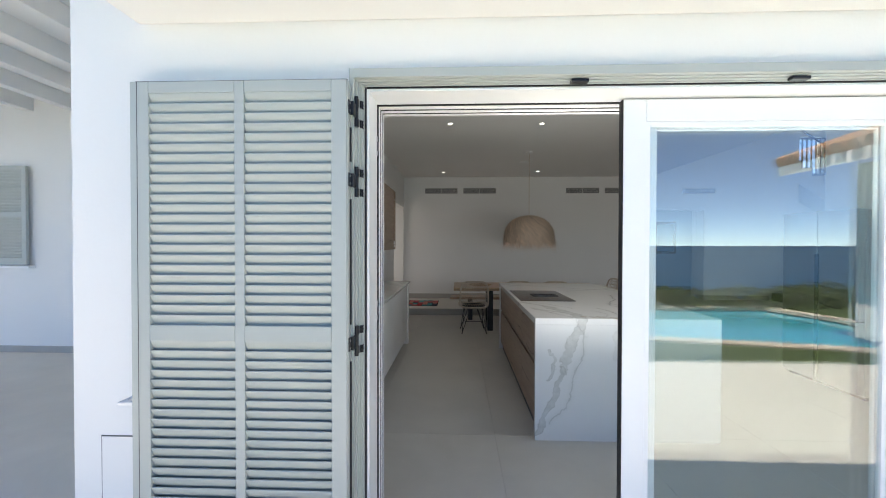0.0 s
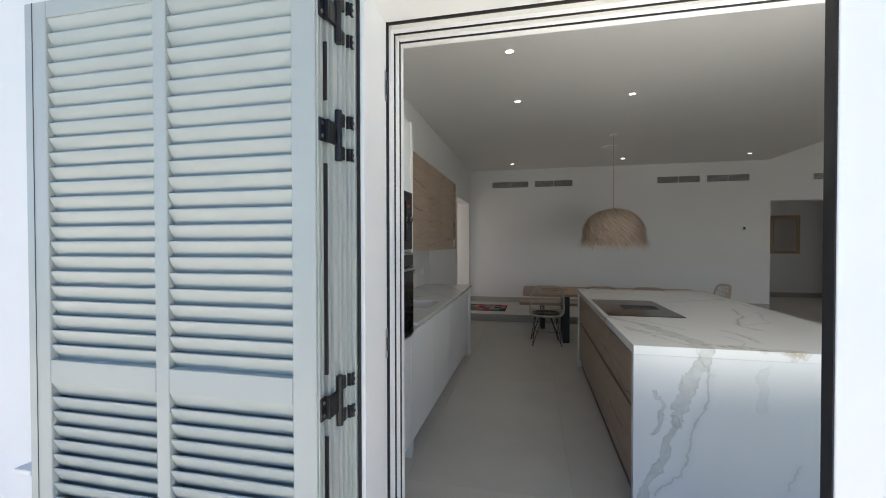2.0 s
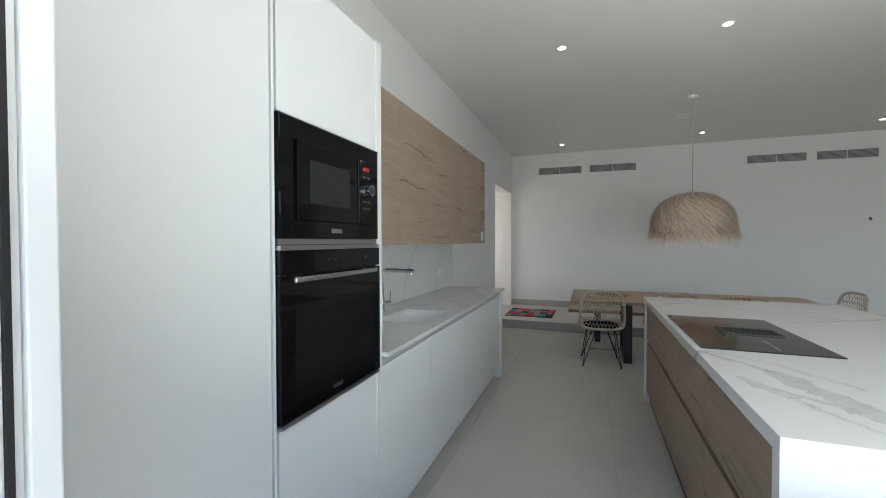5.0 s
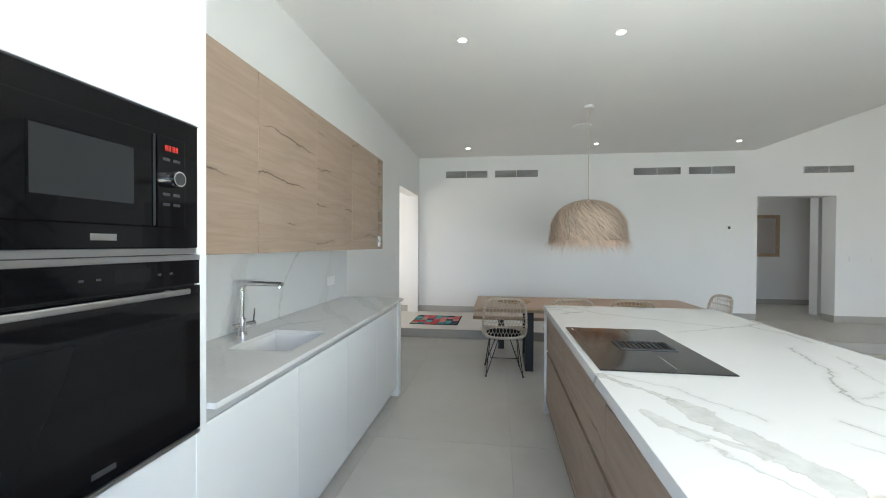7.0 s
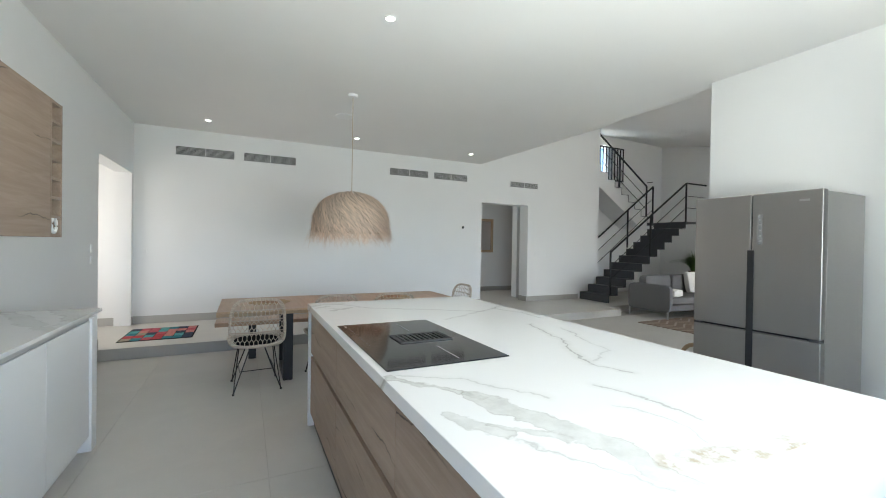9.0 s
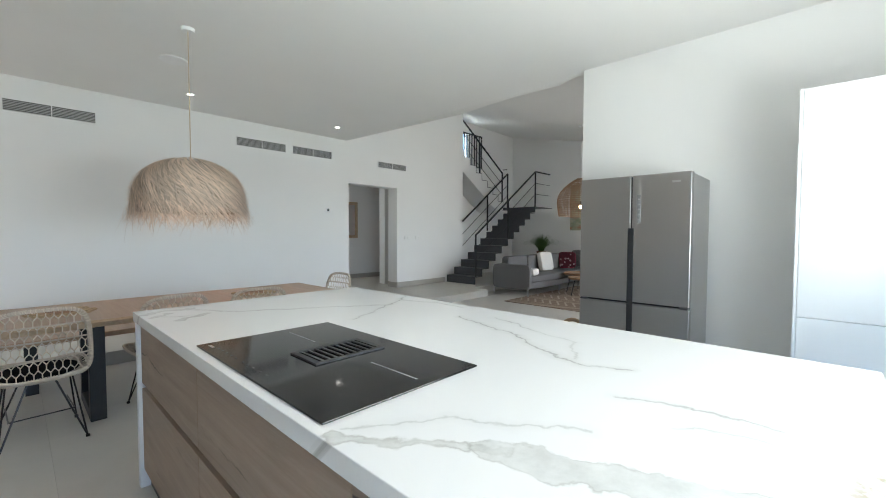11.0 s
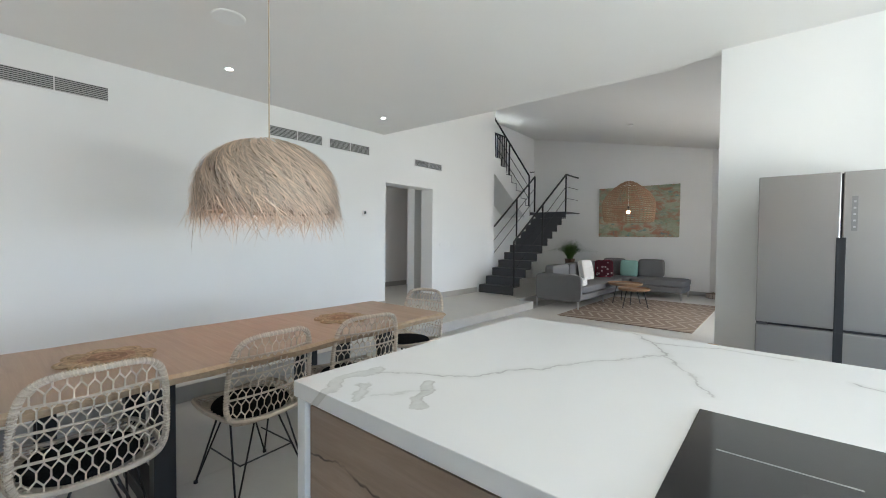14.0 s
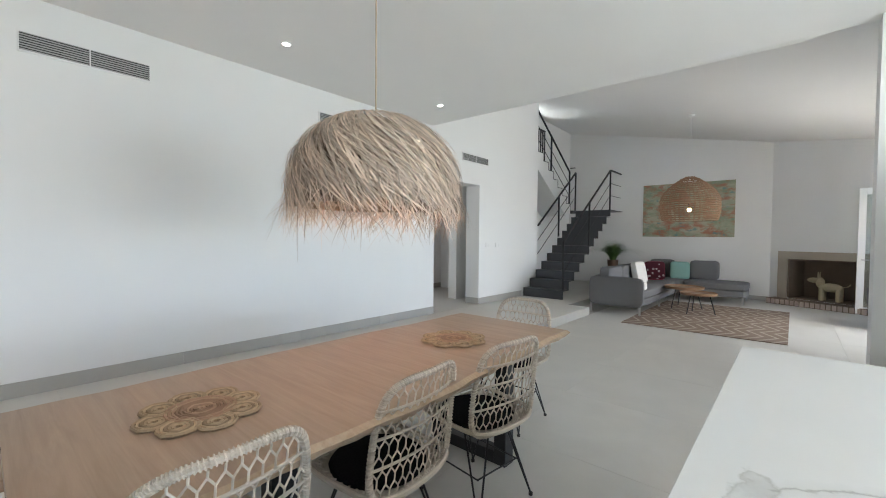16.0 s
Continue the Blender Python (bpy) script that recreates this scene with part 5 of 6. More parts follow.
    part("seat_rim", bm, RATTAN, ch, "thick wrapped rattan rim", smooth=True)
    bm = bmesh.new()
    for p in so[::1]:
        q = Vector((p.x * 0.78, p.y * 0.78, 0))
        a, b = Vector(seat_pt(p.x, p.y)), Vector(seat_pt(q.x, q.y)) - Vector((0, 0, 0.012))
        tube(bm, [a, b], 0.004, 5)
    tube(bm, [Vector(seat_pt(p.x * 0.88, p.y * 0.88)) - Vector((0, 0, 0.006)) for p in so], 0.004, 5, True)
    part("seat_net", bm, RATTAN, ch, "woven cane seat border")
    bm = bmesh.new()
    f = [bm.verts.new(Vector(seat_pt(p.x * 0.9, p.y * 0.9)) - Vector((0, 0, 0.016))) for p in so]
    bm.faces.new(f)
    g = bmesh.ops.extrude_face_region(bm, geom=list(bm.faces))
    bmesh.ops.translate(bm, vec=(0, 0, -0.006), verts=[v for v in g["geom"] if isinstance(v, bmesh.types.BMVert)])
    part("seat", bm, RATTAN, ch)
    bm = bmesh.new()
    rr = [[bm.verts.new((r * math.cos(a), 0.005 + r * math.sin(a), 0.421 + z)) for a in [i * math.tau / 32 for i in range(32)]] for r, z in ((0.19, 0.0), (0.2, 0.012), (0.19, 0.028), (0.1, 0.033))]
    for a, b in zip(rr, rr[1:]):
        for k in range(32):
            bm.faces.new((a[k], a[(k + 1) % 32], b[(k + 1) % 32], b[k]))
    bm.faces.new(rr[0][::-1])
    bm.faces.new(rr[-1])
    part("cushion", bm, BLACK_CLOTH, ch, "round black felt cushion", smooth=True)
    bm = bmesh.new()
    tube(bm, [(0.13 * math.cos(a), 0.13 * math.sin(a), 0.398) for a in [i * math.tau / 20 for i in range(20)]], 0.005, 6, True)
    part("seat_ring", bm, BLACK_IRON, ch)
    for sx in (-1, 1):
        for sy in (-1, 1):
            bm = bmesh.new()
            foot = (sx * 0.2, sy * 0.21, 0.008)
            tube(bm, [(sx * 0.06, sy * 0.14, 0.405), foot], 0.0052, 6)
            tube(bm, [(sx * 0.15, sy * 0.06, 0.405), foot], 0.0052, 6)
            leg = part("leg", bm, BLACK_IRON, ch, "black wire hairpin leg")
            bm = bmesh.new()
            cyl(bm, (foot[0], foot[1], 0.0), (foot[0], foot[1], 0.014), 0.011, 10)
            part("foot", bm, RUBBER, leg)
    for sx in (-1, 1):
        bm = bmesh.new()
        tube(bm, [(sx * 0.148, -0.155, 0.19), (sx * 0.148, 0.155, 0.19)], 0.0042, 6)
        part("stretcher", bm, BLACK_IRON, ch)
    bm = bmesh.new()
    tube(bm, [(-0.148, -0.15, 0.19), (0.148, -0.15, 0.19)], 0.0042, 6)
    part("stretcher", bm, BLACK_IRON, ch)
    return ch


chair = dining_chair()
chair.matrix_world = pose(0.527, 7.915, 0, 0, 0, 3)
copy_thing(chair, pose(1.235, 7.965, 0, 0, 0, 5))
copy_thing(chair, pose(1.885, 7.945, 0, 0, 0, -7))
end_chair = copy_thing(chair, pose(2.77, 8.29, 0, 0, 0, 92))

# ---- placemats ----
def placemat(at, turn):
    pm = thing("placemat", at, "braided jute placemat shaped like a flower", "placemat", "jute placemats", turn)
    def coil(bm, cx, cy, r, z, a0=0.0, a1=math.tau):
        k, rr = 0, r
        while rr > 0.006:
            n = max(10, int(rr * 220))
            tube(bm, [(cx + rr * math.cos(a0 + (a1 - a0) * i / n), cy + rr * math.sin(a0 + (a1 - a0) * i / n), z + 0.0015 * math.sin(i * 2.4)) for i in range(n)], 0.0058, 5, True)
            rr -= 0.0105
    bm = bmesh.new()
    coil(bm, 0, 0, 0.105, 0.009)
    part("centre", bm, fibre("jute_red", (0.42, 0.27, 0.18), 0.9, 0.3), pm, "reddish jute coil")
    for i in range(8):
        a = i * math.tau / 8
        bm = bmesh.new()
        coil(bm, 0.135 * math.cos(a), 0.135 * math.sin(a), 0.058, 0.0065 + 0.0015 * (i % 2))
        part("petal", bm, JUTE, pm)


placemat((0.66, 8.215, 0.75), 0)
placemat((2.0, 8.2, 0.75), 15)

# ---- patchwork mat on the step ----
mat = thing("doormat", (-0.97, 9.74, STEP_Z + 0.001), "colourful patchwork mat lying on the raised floor", "rug")
part("base", B(((0, 0, 0), (0.79, 0.82, 0.006)), bevel=0.002), BLACK_CLOTH, mat)
rng = random.Random(5)
hues = [(0.42, 0.06, 0.07), (0.05, 0.2, 0.23), (0.5, 0.2, 0.18), (0.1, 0.32, 0.32), (0.3, 0.26, 0.2), (0.05, 0.06, 0.09), (0.45, 0.1, 0.12)]
cloths = [fabric("patch_cloth", h, 120, contrast=0.45) for h in hues]
for i in range(7):
    for j in range(5):
        x, y = 0.015 + i * 0.1095, 0.02 + j * 0.158
        part("patch", B(((x, y, 0.006), (x + 0.102, y + 0.15, 0.0085)), bevel=0.001), cloths[(i * 3 + j * 5 + rng.randrange(7)) % 7], mat)

# ---- staircase ----
SX, SY0_, SY1_, RUN, RISE = 7.74, 10.12, 11.0, 0.264, 0.176
stair = thing("staircase", (0, 0, STEP_Z), "dark steel folded-plate staircase with thin railings", "staircase")
for i in range(10):
    x, z = SX + i * RUN, i * RISE
    bm = B(((x, SY0_, z if i == 0 else z - 0.012), (x + 0.012, SY1_, z + RISE)), ((x + 0.0121, SY0_, z + RISE - 0.012), (x + RUN + 0.011, SY1_, z + RISE)), bevel=0.001)
    part("step", bm, STAIR_STEEL, stair)
LX, LZ = SX + 10 * RUN, 10 * RISE + RISE
part("landing", B(((LX, SY0_, LZ - 0.16), (LX + 0.012, SY1_, LZ)), ((LX + 0.0121, SY0_, LZ - 0.014), (LX + 0.95, 11.74, LZ)), ((LX - 0.18, SY1_ + 0.001, LZ - 0.07), (LX + 0.012, 11.74, LZ)), bevel=0.001), STAIR_STEEL, stair, "steel landing")
for i in range(9):
    x, z = LX - 0.18 - i * 0.25, LZ + i * RISE
    bm = B(((x - 0.012, SY1_ + 0.06, z - 0.012), (x, 11.74, z + RISE)), ((x - 0.262, SY1_ + 0.06, z + RISE - 0.012), (x - 0.0121, 11.74, z + RISE)), bevel=0.001)
    part("step", bm, STAIR_STEEL, stair)
bm = bmesh.new()
zig = []
for i in range(9):
    x, z = LX - 0.18 - i * 0.25, LZ + i * RISE - 0.0125
    zig += [(x - 0.0125, z), (x - 0.0125, z + RISE)]
zig += [(LX - 0.18 - 9 * 0.25, zig[-1][1]), (LX - 0.18 - 9 * 0.25, LZ + 9 * RISE - 0.45), (LX - 0.45, LZ - 0.15), (LX - 0.1925, LZ - 0.0725)]
prism(bm, zig, SY1_ + 0.066, 11.74, 1)
part("soffit", bm, WALL, stair, "white plastered underside")
RAIL = material("railing_steel", (0.022, 0.023, 0.026), 0.45, 0.3)


def bar(name, a, b, t, parent):
    """A square bar from a to b."""
    a, b = Vector(a), Vector(b)
    d = b - a
    bm = bmesh.new()
    box(bm, (-t / 2, -t / 2, 0), (t / 2, t / 2, d.length), t * 0.12, 1)
    bmesh.ops.transform(bm, matrix=Matrix.Translation(a) @ d.to_track_quat("Z", "Y").to_matrix().to_4x4(), verts=bm.verts)
    return part(name, bm, RAIL, parent)


def railing(p, q, heights, posts, label, foot=(0.0, 0.0)):
    """A sloping rail from p to q: a handrail, two thin rods, upright posts at the given shares."""
    p, q = Vector(p), Vector(q)
    r = thing("railing", (0, 0, 0), label, "railing", "stair railings")
    for k, h in enumerate(heights):
        up = Vector((0, 0, h))
        bar("handrail" if k == 0 else "rod", p + up, q + up, 0.034 if k == 0 else 0.012, r)
    for s in posts:
        b = p.lerp(q, s)
        bar("post", b + Vector((0, 0, foot[0])), b + Vector((0, 0, heights[0])), 0.034, r)
    return r


Z0 = STEP_Z
y_near, y_far = SY0_ + 0.03, SY1_ - 0.03
HS = (0.97, 0.65, 0.35)
railing((SX + 0.06, y_near, Z0 + RISE + 0.0), (LX + 0.05, y_near, Z0 + LZ), HS, (0.0, 0.5, 1.0), "thin dark steel stair railing on the open side")
railing((LX + 0.07, y_near, Z0 + LZ), (LX + 0.86, y_near, Z0 + LZ), HS, (), "thin dark steel railing along the landing")
railing((SX + 0.55, y_far, Z0 + 3 * RISE), (LX - 0.1, y_far, Z0 + LZ), HS, (0.52, 1.0), "thin dark steel stair railing between the flights")
railing((LX - 0.2, SY1_ + 0.09, Z0 + LZ + 0.02), (LX - 2.3, SY1_ + 0.09, Z0 + LZ + 8 * RISE), HS, (0.0, 0.5), "thin dark steel railing of the upper flight")
bar("crossbar", (LX - 0.2, SY1_ + 0.08, Z0 + LZ + 0.95), (LX - 0.1, y_far + 0.018, Z0 + LZ + 0.96), 0.02, stair)

# stair window with its grille
win = thing("window_1", (8.55, 11.75, 3.25), "small stair window with a black bar grille", "window")
win["kind"] = "structure"
for lo, hi in (((0, 0.06, 0), (0.05, 0.12, 0.95)), ((0.9, 0.06, 0), (0.95, 0.12, 0.95)), ((0.05, 0.06, 0), (0.9, 0.12, 0.05)), ((0.05, 0.06, 0.9), (0.9, 0.12, 0.95))):
    part("window_frame", B((lo, hi), bevel=0.003), PVC, win)
g = part("pane", B(((0.05, 0.088, 0.05), (0.9, 0.092, 0.9))), GLASS, win)
g.visible_shadow = False
grille = thing("window_grille", (8.5, 11.69, 3.22), "black iron bar grille in front of the stair window", "grille")
for z in (0.02, 0.92):
    bm = B(((0, 0, z), (1.5, 0.03, z + 0.03)))
    part("rail", bm, RAIL, grille)
for i in range(14):
    bm = B(((0.02 + i * 0.112, 0.005, 0.05), (0.045 + i * 0.112, 0.025, 0.92)))
    part("bar", bm, RAIL, grille)

# ---- living room ----
rug = thing("rug", (6.98, 6.72, 0.0005), "woven brown rug with pale zigzag lines", "rug")
RUGM = material("rug_weave", (0.3, 0.23, 0.18), 0.95, spec=0.1)
g = Graph(RUGM)
v = g.coords()
sep = g.node("SeparateXYZ", Vector=v).outputs
zig = g.math("ADD", sep[1], g.math("MULTIPLY", g.math("PINGPONG", sep[0], 0.32), 0.62))
zig = g.math("ADD", zig, g.math("MULTIPLY", g.noise(v, 9, 3), 0.03))
line = g.ramp(g.math("MULTIPLY", g.math("PINGPONG", zig, 0.08), 12.5), (0.14, grey(1)), (0.36, grey(0)))
speck = g.noise(v, 160, 2)
c = g.mix(g.noise(v, 5, 4), (0.20, 0.145, 0.11), (0.29, 0.22, 0.17))
c = g.mix(g.math("MULTIPLY", line, 0.7), c, (0.52, 0.46, 0.39))
c = g.mix(g.math("MULTIPLY", speck, 0.4), c, (0.16, 0.12, 0.1))
g.color(c)
g.bump(speck, 0.6, 0.006)
part("carpet", B(((0, 0, 0), (3.1, 2.06, 0.013)), bevel=0.004), RUGM, rug)


def cushion(bm, lo, hi, puff=0.12, r=0.03):
    """A soft box: rounded edges, swollen faces."""
    lo, hi = Vector(lo), Vector(hi)
    c, h = (lo + hi) / 2, (hi - lo) / 2
    t = bmesh.new()
    bmesh.ops.create_cube(t, size=2)
    bmesh.ops.subdivide_edges(t, edges=t.edges, cuts=7, use_grid_fill=True)
    for vert in t.verts:
        p = vert.co
        for _ in range(1):
            q = Vector([math.copysign(abs(a) ** 1.0, a) for a in p])
            m = max(abs(a) for a in q)
            l8 = (abs(q.x) ** 8 + abs(q.y) ** 8 + abs(q.z) ** 8) ** (1 / 8)
            q = q * (m / l8)
        swell = 1 + puff * (1 - min(1, abs(q.x)) ** 2) * (1 - min(1, abs(q.y)) ** 2) + puff * (1 - min(1, abs(q.x)) ** 2) * (1 - min(1, abs(q.z)) ** 2) + puff * (1 - min(1, abs(q.z)) ** 2) * (1 - min(1, abs(q.y)) ** 2)
        k = min(range(3), key=lambda i: h[i])
        q[k] *= swell
        vert.co = Vector([c[i] + q[i] * h[i] for i in range(3)])
    me = bpy.data.meshes.new("t")
    t.to_mesh(me)
    t.free()
    bm.from_mesh(me)
    bpy.data.meshes.remove(me)
    return bm


def soft(name, lo, hi, mat, parent, label="", puff=0.1):
    return part(name, cushion(bmesh.new(), lo, hi, puff), mat, parent, label, smooth=True)


sofa = thing("sofa", (7.68, 7.4, 0), "grey wool corner sofa with thin steel legs", "sofa")
SA, SD = 2.75, 0.93            # where the corner starts, depth of the seats
y0 = 9.58 - 7.4 - SD
soft("base", (0.0, y0, 0.15), (SA + SD, y0 + SD, 0.3), SOFA_CLOTH, sofa, puff=0.0)
soft("base", (SA, 0.0, 0.15), (SA + SD, y0 + 0.0, 0.3), SOFA_CLOTH, sofa, puff=0.0)
soft("seat_cushion", (0.1, y0 - 0.01, 0.29), (SA - 0.01, y0 + SD - 0.1, 0.44), SOFA_CLOTH, sofa)
soft("seat_cushion", (SA, y0 - 0.1, 0.29), (SA + SD - 0.06, y0 + SD - 0.1, 0.44), SOFA_CLOTH, sofa)
soft("seat_cushion", (SA, -0.01, 0.29), (SA + SD, y0 - 0.11, 0.44), SOFA_CLOTH, sofa)
soft("arm", (0.0, y0 - 0.01, 0.14), (0.11, y0 + SD, 0.67), SOFA_CLOTH, sofa, puff=0.0)
soft("backrest", (0.11, y0 + SD - 0.1, 0.3), (SA + SD, y0 + SD, 0.67), SOFA_CLOTH, sofa, puff=0.0)
soft("backrest", (SA + SD - 0.1, y0 - 0.2, 0.3), (SA + SD, y0 + SD - 0.1, 0.62), SOFA_CLOTH, sofa, puff=0.0)
for x in (0.16, 1.0, 1.85):
    soft("back_cushion", (x, y0 + SD - 0.33, 0.44), (x + 0.78, y0 + SD - 0.12, 0.82), SOFA_CLOTH, sofa)
for a, b in ((y0 + 0.2, y0 + 0.72), (0.55, 1.12)):
    soft("back_cushion", (SA + SD - 0.3, a, 0.44), (SA + SD - 0.1, b, 0.87), SOFA_CLOTH, sofa)
for x, y in ((0.03, y0 + 0.03), (0.03, y0 + SD - 0.05), (SA + 0.02, 0.04), (SA + SD - 0.05, 0.04), (SA, y0 + 0.02), (SA + SD - 0.05, y0 + SD - 0.05), (1.4, y0 + 0.03)):
    bm = B(((x, y, 0.0), (x + 0.012, y + 0.035, 0.16)))
    part("leg", bm, ALU, sofa, "thin steel blade leg")


def pillow(at, turn, tilt, size, mat, label):
    p = single("pillow", cushion(bmesh.new(), (-size / 2, -0.06, -size / 2), (size / 2, 0.06, size / 2), 0.5), mat, label, "pillow", "sofa pillows", smooth=True)
    p.matrix_world = pose(*at, tilt, 0, turn)


REDP = material("red_print", (0.2, 0.02, 0.04), 0.9, spec=0.1)
g = Graph(REDP)
vor = g.node("TexVoronoi", Vector=g.coords(), Scale=13.0)
cell = g.ramp(vor.outputs["Distance"], (0.3, grey(1)), (0.36, grey(0)))
inner_ = g.ramp(vor.outputs["Distance"], (0.12, grey(1)), (0.18, grey(0)))
c = g.mix(cell, (0.05, 0.012, 0.018), (0.26, 0.22, 0.22))
c = g.mix(inner_, c, (0.09, 0.03, 0.04))
sp_ = g.node("SeparateXYZ", Vector=g.coords()).outputs
edge_ = g.math("MAXIMUM", g.math("ABSOLUTE", sp_[0]), g.math("ABSOLUTE", sp_[2]))
c = g.mix(g.ramp(edge_, (0.19, grey(0)), (0.205, grey(1))), c, (0.3, 0.03, 0.06))
g.color(c)
pillow((10.2, 9.06, 0.645), -62, -12, 0.41, REDP, "square red and black patterned sofa pillow")
pillow((10.98, 8.7, 0.63), -82, -12, 0.4, fabric("mint_cloth", (0.24, 0.42, 0.38), 180), "square mint green sofa pillow")
WHITE_CLOTH = fabric("white_cloth", (0.7, 0.69, 0.67), 140)
pillow((9.15, 9.1, 0.665), -8, -12, 0.44, WHITE_CLOTH, "large plain white pillow leaning on the back cushions")
pillow((8.0, 8.84, 0.50), 8, 86, 0.34, WHITE_CLOTH, "plain white pillow lying beside the sofa arm")


def coffee_table(at, r, h, label):
    t = thing("coffee_table", at, label, "table", "round coffee tables")
    bm = bmesh.new()
    prof = [(0.0, h - 0.03), (r - 0.02, h - 0.03), (r, h - 0.012), (r + 0.004, h + 0.016), (r - 0.008, h + 0.016), (r - 0.016, h - 0.006), (0.0, h - 0.006)]
    rings = [[bm.verts.new((max(q, 0.001) * math.cos(a), max(q, 0.001) * math.sin(a), z)) for a in [i * math.tau / 40 for i in range(40)]] for q, z in prof]
    for a, b in zip(rings, rings[1:]):
        for k in range(40):
            bm.faces.new((a[k], a[(k + 1) % 40], b[(k + 1) % 40], b[k]))
    part("tray_top", bm, oak("walnut", (0.30, 0.185, 0.11), (0.2, 0.115, 0.065), cracks=0, rough=0.4), t, "walnut tray top with a rim", smooth=True)
    for i in range(3):
        a = i * math.tau / 3 + 0.5
        bm = bmesh.new()
        cyl(bm, (r * 0.62 * math.cos(a), r * 0.62 * math.sin(a), h - 0.03), (r * 0.92 * math.cos(a), r * 0.92 * math.sin(a), 0.0), 0.012, 10, 0.008)
        part("leg", bm, BLACK_STEEL, t)


coffee_table((9.25, 8.3, 0.0135), 0.34, 0.41, "round walnut tray coffee table with black legs")
coffee_table((8.72, 7.98, 0.0135), 0.29, 0.37, "smaller round walnut tray table with black legs")

# plant behind the sofa
plant = thing("potted_plant", (10.88, 10.2, STEP_Z), "bushy green grass plant in a brown pot on a stand", "plant")
bm = bmesh.new()
cyl(bm, (0, 0, 0.0), (0, 0, 0.42), 0.13, 20, 0.15)
part("stand", bm, BLACK_STEEL, plant, "dark plant stand", smooth=True)
bm = bmesh.new()
cyl(bm, (0, 0, 0.42), (0, 0, 0.68), 0.11, 24, 0.135)
part("pot", bm, cement("clay_pot", (0.12, 0.075, 0.05), 0.7), plant, "brown clay pot", smooth=True)
rng = random.Random(21)
vs, fs = [], []
for i in range(900):
    a, L = rng.uniform(0, math.tau), rng.uniform(0.35, 0.72)
    out = rng.uniform(0.12, 0.62) * L / 0.5
    r0 = rng.uniform(0, 0.07)
    b = len(vs)
    side = Vector((-math.sin(a), math.cos(a), 0)) * rng.uniform(0.003, 0.006)
    for s in range(6):
        t = s / 5
        p = Vector(((r0 + out * t ** 1.7) * math.cos(a), (r0 + out * t ** 1.7) * math.sin(a), 0.66 + L * (t - 0.28 * t ** 3 * out / 0.3)))
        w = side * (1 - 0.85 * t)
        vs += [p - w, p + w]
        if s:
            k = b + 2 * s
            fs.append((k - 2, k - 1, k + 1, k))
me = bpy.data.meshes.new("foliage")
me.from_pydata(vs, [], fs)
me.materials.append(fibre("grass_blade", (0.07, 0.13, 0.035), 0.6, 0.5))
ob = new("foliage", me)
ob.parent = plant
tagged(ob, "long thin arching green blades", kind="stuff")

# painting
PAINT = material("abstract_paint", (0.3, 0.35, 0.25), 0.7, spec=0.2)
g = Graph(PAINT)
v = g.coords((1, 1.2, 2.4))
n1, n2, n3 = g.noise(v, 1.6, 6, 0.7, 0.6), g.noise(v, 2.6, 5, 0.7, 0.4), g.noise(g.coords((1, 2, 14)), 3, 4, 0.7)
c = g.mix(g.ramp(n1, (0.36, grey(0)), (0.6, grey(1))), (0.24, 0.31, 0.21), (0.46, 0.44, 0.34))
c = g.mix(g.ramp(n2, (0.48, grey(0)), (0.6, grey(0.9))), c, (0.40, 0.18, 0.12))
c = g.mix(g.ramp(g.noise(v, 3.4, 4), (0.6, grey(0)), (0.68, grey(0.7))), c, (0.1, 0.26, 0.27))
c = g.mix(g.ramp(n3, (0.55, grey(0)), (0.75, grey(0.6))), c, (0.45, 0.4, 0.3))
g.color(c)
g.bump(n3, 0.3, 0.003)
art = thing("painting", (PX - 0.035, 7.74, 1.42), "large abstract painting in green, rust and cream", "painting")
part("canvas", B(((0, 0, 0), (0.034, 1.97, 1.33)), bevel=0.003), PAINT, art)

# woven pendant
lp = thing("pendant_lamp", (9.1, 8.22, 0), "woven cane dome pendant with a glowing bulb", "lamp")
bm = bmesh.new()
cyl(bm, (0, 0, 3.68), (0, 0, 3.715), 0.055, 20, 0.06)
part("ceiling_cap", bm, PLASTIC, lp, smooth=True)
bm = bmesh.new()
cyl(bm, (0, 0, 2.02), (0, 0, 3.69), 0.004, 8)
part("cord", bm, PLASTIC, lp)
def bell(z):
    d = min(1.0, z / 0.62)
    return 0.05 + 0.45 * math.sin(min(1.0, d * 1.25) * math.pi / 2) ** 0.8 - 0.04 * max(0.0, z - 0.62) / 0.22
for i in range(21):
    z = 0.01 + i * 0.041
    r = bell(z)
    bm = bmesh.new()
    tube(bm, [(r * math.cos(a), r * math.sin(a), 2.55 - z + 0.004 * math.sin(a * 9)) for a in [k * math.tau / 48 for k in range(48)]], 0.0075, 6, True)
    part("cane_ring", bm, CANE, lp)
for k in range(36):
    a = k * math.tau / 36
    bm = bmesh.new()
    tube(bm, [((bell(z) + (0.008 if j % 2 else -0.008)) * math.cos(a), (bell(z) + (0.008 if j % 2 else -0.008)) * math.sin(a), 2.55 - z) for j, z in enumerate([0.01 + 0.041 * q for q in range(21)])], 0.0065, 5)
    part("cane_rib", bm, CANE, lp)
bm = bmesh.new()
bmesh.ops.create_uvsphere(bm, u_segments=16, v_segments=10, radius=0.034, matrix=Matrix.Translation((0, 0, 1.92)))
part("bulb", bm, BULB, lp, "bare glowing warm bulb", smooth=True)
bm = bmesh.new()
cyl(bm, (0, 0, 1.96), (0, 0, 2.04), 0.02, 12)
part("socket", bm, BLACK_STEEL, lp)

